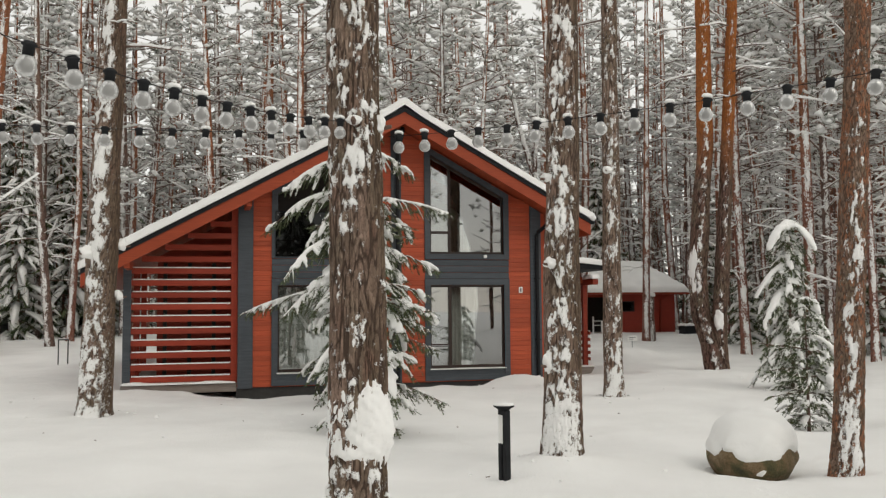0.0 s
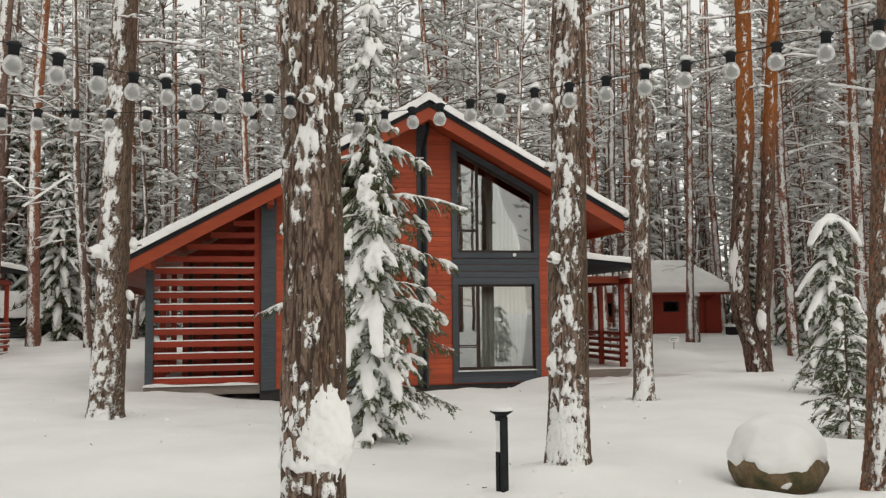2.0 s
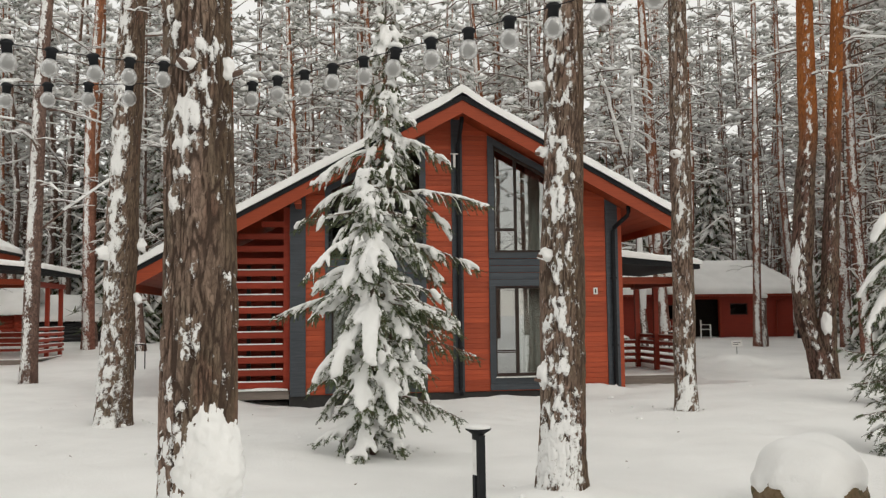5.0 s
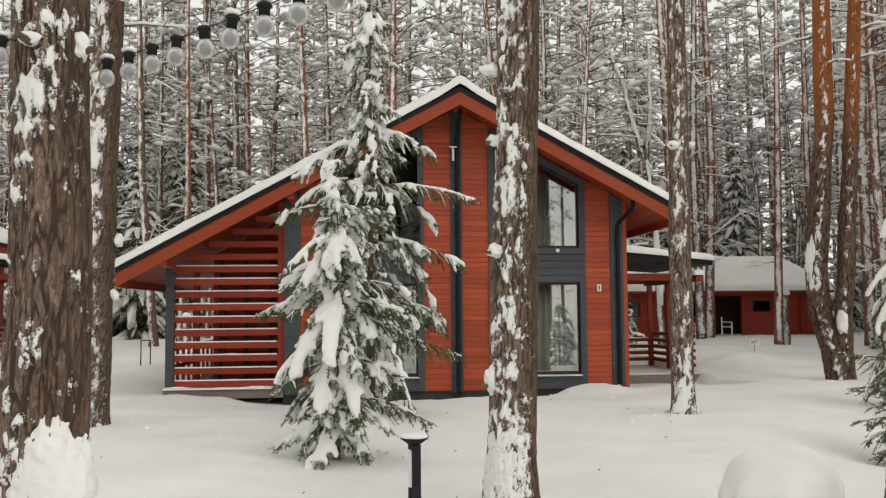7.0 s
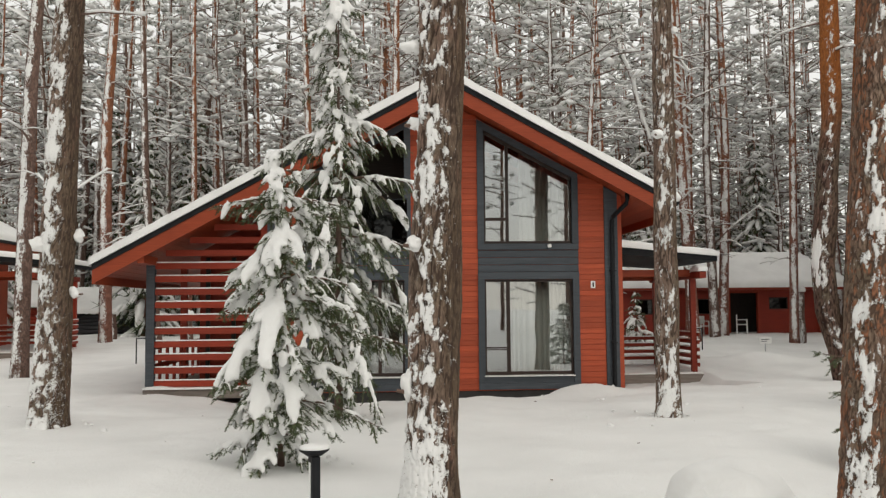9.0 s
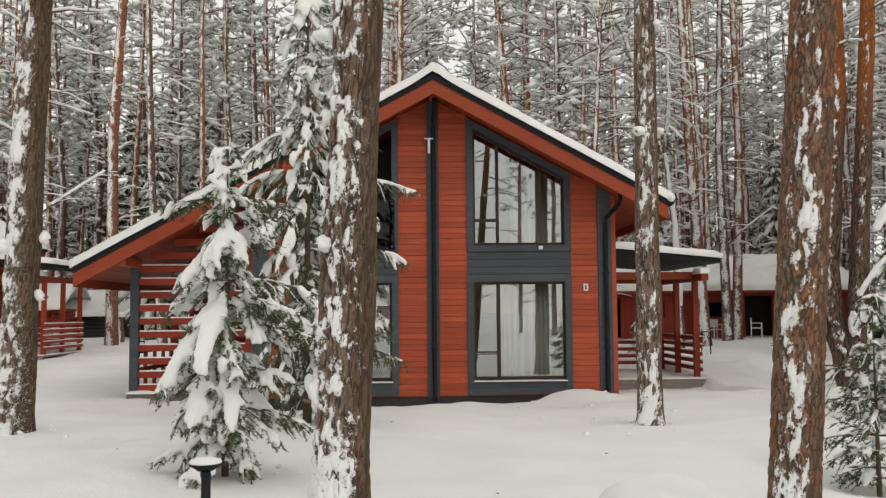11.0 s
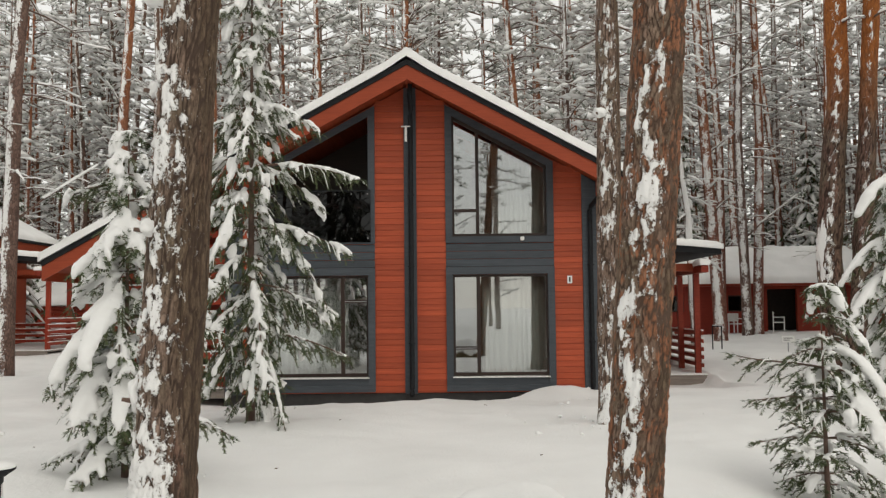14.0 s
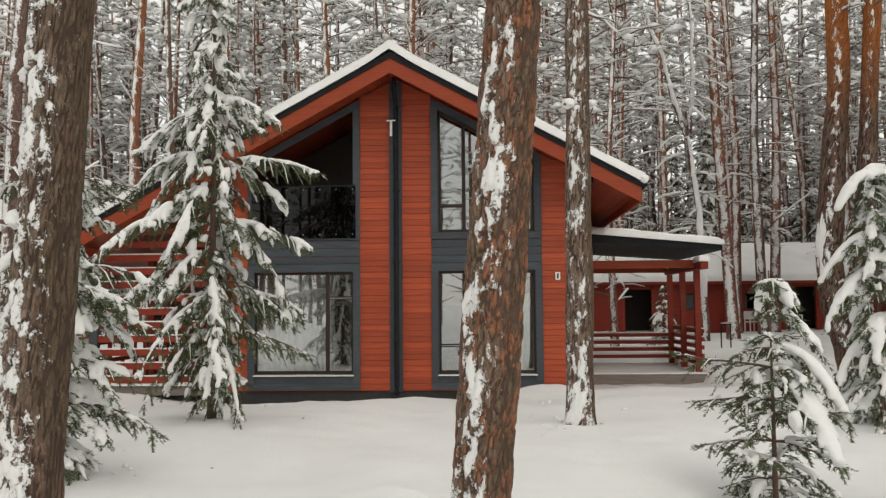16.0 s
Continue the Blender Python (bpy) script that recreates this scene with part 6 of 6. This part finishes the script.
def build_bollard():
    x, y = -1.74, -13.38
    z = ground_z(x, y) - 0.15
    b = empty("bollard_lamp", pose(x, y, z, 0, 0, -73), "dark metal bollard lamp with a snow-capped flat top", "garden lamp")
    h = 1.06 - z
    part("side_plate", Geo().box(-0.066, -0.014, -0.029, 0.029, 0, h - 0.34, bevel=0.004), black_mat, b)
    part("side_plate", Geo().box(0.014, 0.066, -0.029, 0.029, 0, h, bevel=0.004), black_mat, b)
    part("head", Geo().box(-0.066, 0.014, -0.029, 0.029, h - 0.05, h, bevel=0.004), black_mat, b)
    part("diffuser", Geo().box(-0.063, 0.014, -0.026, 0.026, h - 0.34, h - 0.05, bevel=0.003), white_mat, b, "white light diffuser")
    part("cap", lathe([(0.001, h), (0.052, h), (0.070, h + 0.014), (0.104, h + 0.036), (0.108, h + 0.042), (0.108, h + 0.050), (0.001, h + 0.052)], 36, black_mat, "cap"), black_mat, b, "flared round black cap")
    part("snow", lathe([(0.104, h + 0.048), (0.108, h + 0.060), (0.098, h + 0.072), (0.06, h + 0.080), (0.001, h + 0.082)], 30, snow_mat, "snow"), snow_mat, b, smooth=True)


def build_boulder():
    x, y = 1.36, -13.08
    z = ground_z(x, y)
    turn = math.radians(-30)
    ct, st = math.cos(turn), math.sin(turn)
    bm = bmesh.new()
    bmesh.ops.create_icosphere(bm, subdivisions=5, radius=1.0)
    ways = [v.co.copy() for v in bm.verts]
    faces = [tuple(v.index for v in f.verts) for f in bm.faces]
    bm.free()

    def skin(v, lift):
        n = 1 + 0.08 * noise.noise(v * 1.3 + Vector((12, 0, 3))) + 0.03 * noise.noise(v * 3.5) + 0.012 * noise.noise(v * 9)
        low = 1 - 0.06 * max(0.0, -v.z - 0.2)
        px, py = v.x * n * low * (0.50 + lift), v.y * n * low * (0.45 + lift)
        return px * ct - py * st, px * st + py * ct, v.z * n * (0.38 + lift)
    rock, cap = Geo(), Geo()
    for v in ways:
        rock.v.append(skin(v, 0.0))
        rim = float(np.interp(v.x, (-1, -0.85, -0.70, -0.5, -0.25, 0.0, 0.15, 0.5, 0.78, 1), (0.0, -0.05, 0.20, 0.10, -0.16, -0.58, -0.52, -0.02, 0.24, 0.08)))
        over = v.z - rim + 0.10 * noise.noise(v * 5) + 0.05 * noise.noise(v * 12)
        t = max(0.0, min(1.0, over / 0.16))
        t = t * t * (3 - 2 * t)
        cap.v.append(skin(v, -0.03 + t * (0.034 + 0.15 * max(0.0, v.z) ** 1.4 + 0.05 * noise.noise(v * 2.2 + Vector((4, 1, 8))))))
    rock.f = cap.f = faces
    rock.m = cap.m = [0] * len(faces)
    tagged(part("boulder", rock, stone_mat, at=(x, y, z + 0.29), smooth=True), "brown mossy boulder half buried in snow", "boulder")
    tagged(part("snow_cap", cap, snow_mat, at=(x, y, z + 0.29), smooth=True), "thick cap of snow lying on the boulder", "snow")


def wire_frame(x, y, turn, h=0.85):
    """Inverted-U garden lamp of square bar."""
    z = ground_z(x, y) - 0.1
    f = empty("frame_lamp", pose(x, y, z, 0, 0, turn), "thin black inverted-U garden lamp in the snow", "garden lamp", "frame lamps")
    part("leg", Geo().box(-0.16, -0.125, -0.02, 0.02, 0, h), black_mat, f)
    part("leg", Geo().box(0.125, 0.16, -0.02, 0.02, 0, h), black_mat, f)
    part("bar", Geo().box(-0.16, 0.16, -0.02, 0.02, h, h + 0.035), black_mat, f)
    part("snow", Geo().tube([(-0.15, 0, h + 0.04), (0, 0, h + 0.055), (0.15, 0, h + 0.04)], [0.012, 0.02, 0.012], 6), snow_mat, f, smooth=True)


def plastic_chair(x, y, turn):
    z = ground_z(x, y)
    ch = empty("garden_chair", pose(x, y, z, 0, 0, turn), "white plastic garden chair standing by the outbuilding", "chair", "white garden chairs")
    part("seat", Geo().box(-0.24, 0.24, -0.24, 0.22, 0.40, 0.44, bevel=0.012), white_mat, ch)
    part("backrest", Geo().box(-0.24, 0.24, 0.20, 0.24, 0.52, 0.86, bevel=0.012), white_mat, ch)
    for sx in (-0.22, 0.18):
        part("arm", Geo().box(sx, sx + 0.04, -0.20, 0.22, 0.62, 0.65), white_mat, ch)
        part("leg", Geo().box(sx, sx + 0.04, -0.23, -0.19, -0.05, 0.65), white_mat, ch)
        part("leg", Geo().box(sx, sx + 0.04, 0.20, 0.24, -0.05, 0.54), white_mat, ch)


def build_small_things():
    plastic_chair(12.8, 19.0, 12)
    plastic_chair(13.65, 18.9, -10)
    plastic_chair(14.6, 19.0, 70)
    wire_frame(-8.85, 8.9, 10)
    wire_frame(9.45, 10.2, -8)
    # sign on a stake
    z = ground_z(11.2, 8.8)
    s = empty("stake_sign", pose(11.2, 8.8, z - 0.1, 0, 0, -8), "small pale sign on a thin stake in the snow", "sign")
    part("stake", Geo().box(-0.015, 0.015, -0.015, 0.015, 0, 0.55), grey_mat, s)
    part("board", Geo().box(-0.19, 0.19, -0.035, -0.016, 0.50, 0.70, bevel=0.004), white_mat, s)
    for k in range(2):
        part("bar", Geo().box(-0.14, 0.12 - 0.08 * k, -0.041, -0.037, 0.62 - 0.06 * k, 0.64 - 0.06 * k), black_mat, s)
    # snow-capped stumps and bin
    for x, y, h, r in ((15.3, 14.9, 2.1, 0.2), (-8.8, 15.5, 1.25, 0.16), (-13.0, 20.0, 1.2, 0.16)):
        z = ground_z(x, y) - 0.1
        st = empty("stump", (x, y, z), "tall snow-plastered stump with a round snow cap", "stump", "snowy stumps")
        hs = np.linspace(0, h, 12)
        part("trunk", Geo().tube([(0.02 * math.sin(k * 4), 0, k) for k in hs], [r * (1.1 - 0.2 * k / h) for k in hs], 12), bark_far_grey, st, smooth=True)
        part("snow_cap", blob(Geo(), (0, 0, h + 0.06), (r * 1.25, r * 1.25, 0.17), x, 3, rough=0.25, flat_bottom=0.4), snow_mat, st, smooth=True)
    z = ground_z(19.2, 19.0)
    bn = empty("bench_box", (19.3, 18.2, z), "dark low box under snow by the outbuilding", "box")
    part("body", Geo().box(-0.45, 0.45, -0.3, 0.3, -0.1, 0.36, bevel=0.02), black_mat, bn)
    part("snow", snow_slab(-0.5, 0.5, -0.35, 0.35, lambda x, y: 0.36, 0.12, 91.0, 24, 12, 0.1), snow_mat, bn, smooth=True)


def build_litter():
    """Fallen clods of snow and bits of bark lying about the clearing."""
    rng = random.Random(33)
    cg, tg = Geo(), Geo()
    for _ in range(110):
        x, y = rng.uniform(-9, 10), rng.uniform(-15.5, 2)
        if rng.random() < 0.5:
            cx, cy = rng.choice(((-0.93, -12.8), (-6.4, -5.4), (3.3, -5.6), (-2.0, -6.0), (5, -9.5), (3, -1.2), (-2.5, -9.3)))
            x, y = cx + rng.gauss(0, 0.7), cy + rng.gauss(0, 0.7)
        if y > -0.2 and -6.5 < x < 7.5:
            continue
        r = rng.uniform(0.012, 0.05)
        snow_lump(cg, Vector((x, y, ground_z(x, y) + 0.01)), Vector((rng.uniform(-1, 1), rng.uniform(-1, 1), 0.05)), r * 2, r, rng, 0.7)
    for _ in range(26):
        x, y = rng.uniform(-8, 9), rng.uniform(-15, -0.6)
        z = ground_z(x, y) + 0.03
        a, l = rng.uniform(0, 6.28), rng.uniform(0.015, 0.05)
        tg.tube([(x, y, z), (x + math.cos(a) * l, y + math.sin(a) * l, z + rng.uniform(0, 0.02))], [0.006, 0.004], 4)
    tagged(part("snow_clods", cg, snow_mat, smooth=True), "small clods of snow fallen from the trees", "snow clods", kind="stuff")
    tagged(part("bark_litter", tg, twig_mat), "dark bits of bark and twigs on the snow", "litter", kind="stuff")


def light_string(a, b, sag, start, pitch, label):
    """A cable with hanging bulbs between two points."""
    a, b = Vector(a), Vector(b)
    n = 40
    pts = [a.lerp(b, i / n) - Vector((0, 0, 4 * sag * (i / n) * (1 - i / n))) for i in range(n + 1)]
    s = empty("light_string", a, label, "string lights", "light strings")
    loc = [p - a for p in pts]
    part("cable", Geo().tube(loc, 0.0024, 5), black_mat, s)
    length = (b - a).length
    d = start
    i = 0
    while d < length:
        t = d / length
        p = a.lerp(b, t) - Vector((0, 0, 4 * sag * t * (1 - t))) - a
        rng = random.Random(i * 7 + int(length * 100))
        tilt = pose(p.x, p.y, p.z, rng.uniform(-9, 9), rng.uniform(-9, 9), 0)
        so = part("socket", SOCKET, None, s, at=tilt)
        part("bulb", BULB, None, so, "frosted globe bulb")
        if rng.random() < 0.5:
            part("snow", SOCKET_SNOW, None, so)
        d += pitch
        i += 1
    return s


SOCKET = lathe([(0.001, 0.012), (0.020, 0.012), (0.031, 0.002), (0.031, -0.004), (0.023, -0.008), (0.022, -0.044), (0.001, -0.044)], 12, black_mat, "socket")
BULB = lathe([(0.017, -0.042), (0.026, -0.052), (0.037, -0.070), (0.041, -0.088), (0.037, -0.106), (0.024, -0.121), (0.001, -0.127)], 16, bulb_mat, "bulb")
SOCKET_SNOW = blob(Geo(), (0, 0, 0.022), (0.034, 0.034, 0.018), 2.0, 2, flat_bottom=0.4).mesh("snow", [snow_mat], True)

build_long_house()
build_log_shed(-18.0, -14.7, 28.0, 31.5, 0.55, 7, log_mat, "dark log shed under a thick snow roof", 71.0)
build_log_shed(-22.5, -17.8, 25.0, 29.0, 0.5, 9, slat_mat, "small red log shed with a snowy roof", 73.0)
build_bollard()
build_boulder()
build_small_things()
build_litter()
light_string((-3.47, -15.88, 3.335), (1.634, -21.852, 3.85), 0.25, 0.10, 0.222, "black light string with frosted bulbs running from a pine trunk")
light_string((-3.766, -15.976, 3.415), (-7.26, -21.026, 3.443), 0.295, 0.15, 0.232, "black light string with snow-dusted frosted bulbs over the path")
light_string((-3.805, -15.888, 3.345), (-11.705, -14.951, 3.716), 0.122, 0.05, 0.223, "black light string with frosted bulbs leading into the wood")

# a neighbouring cabin of the same kind
copy_thing(cabin, Matrix.Translation((-20.5, 8.0, 0.42)))
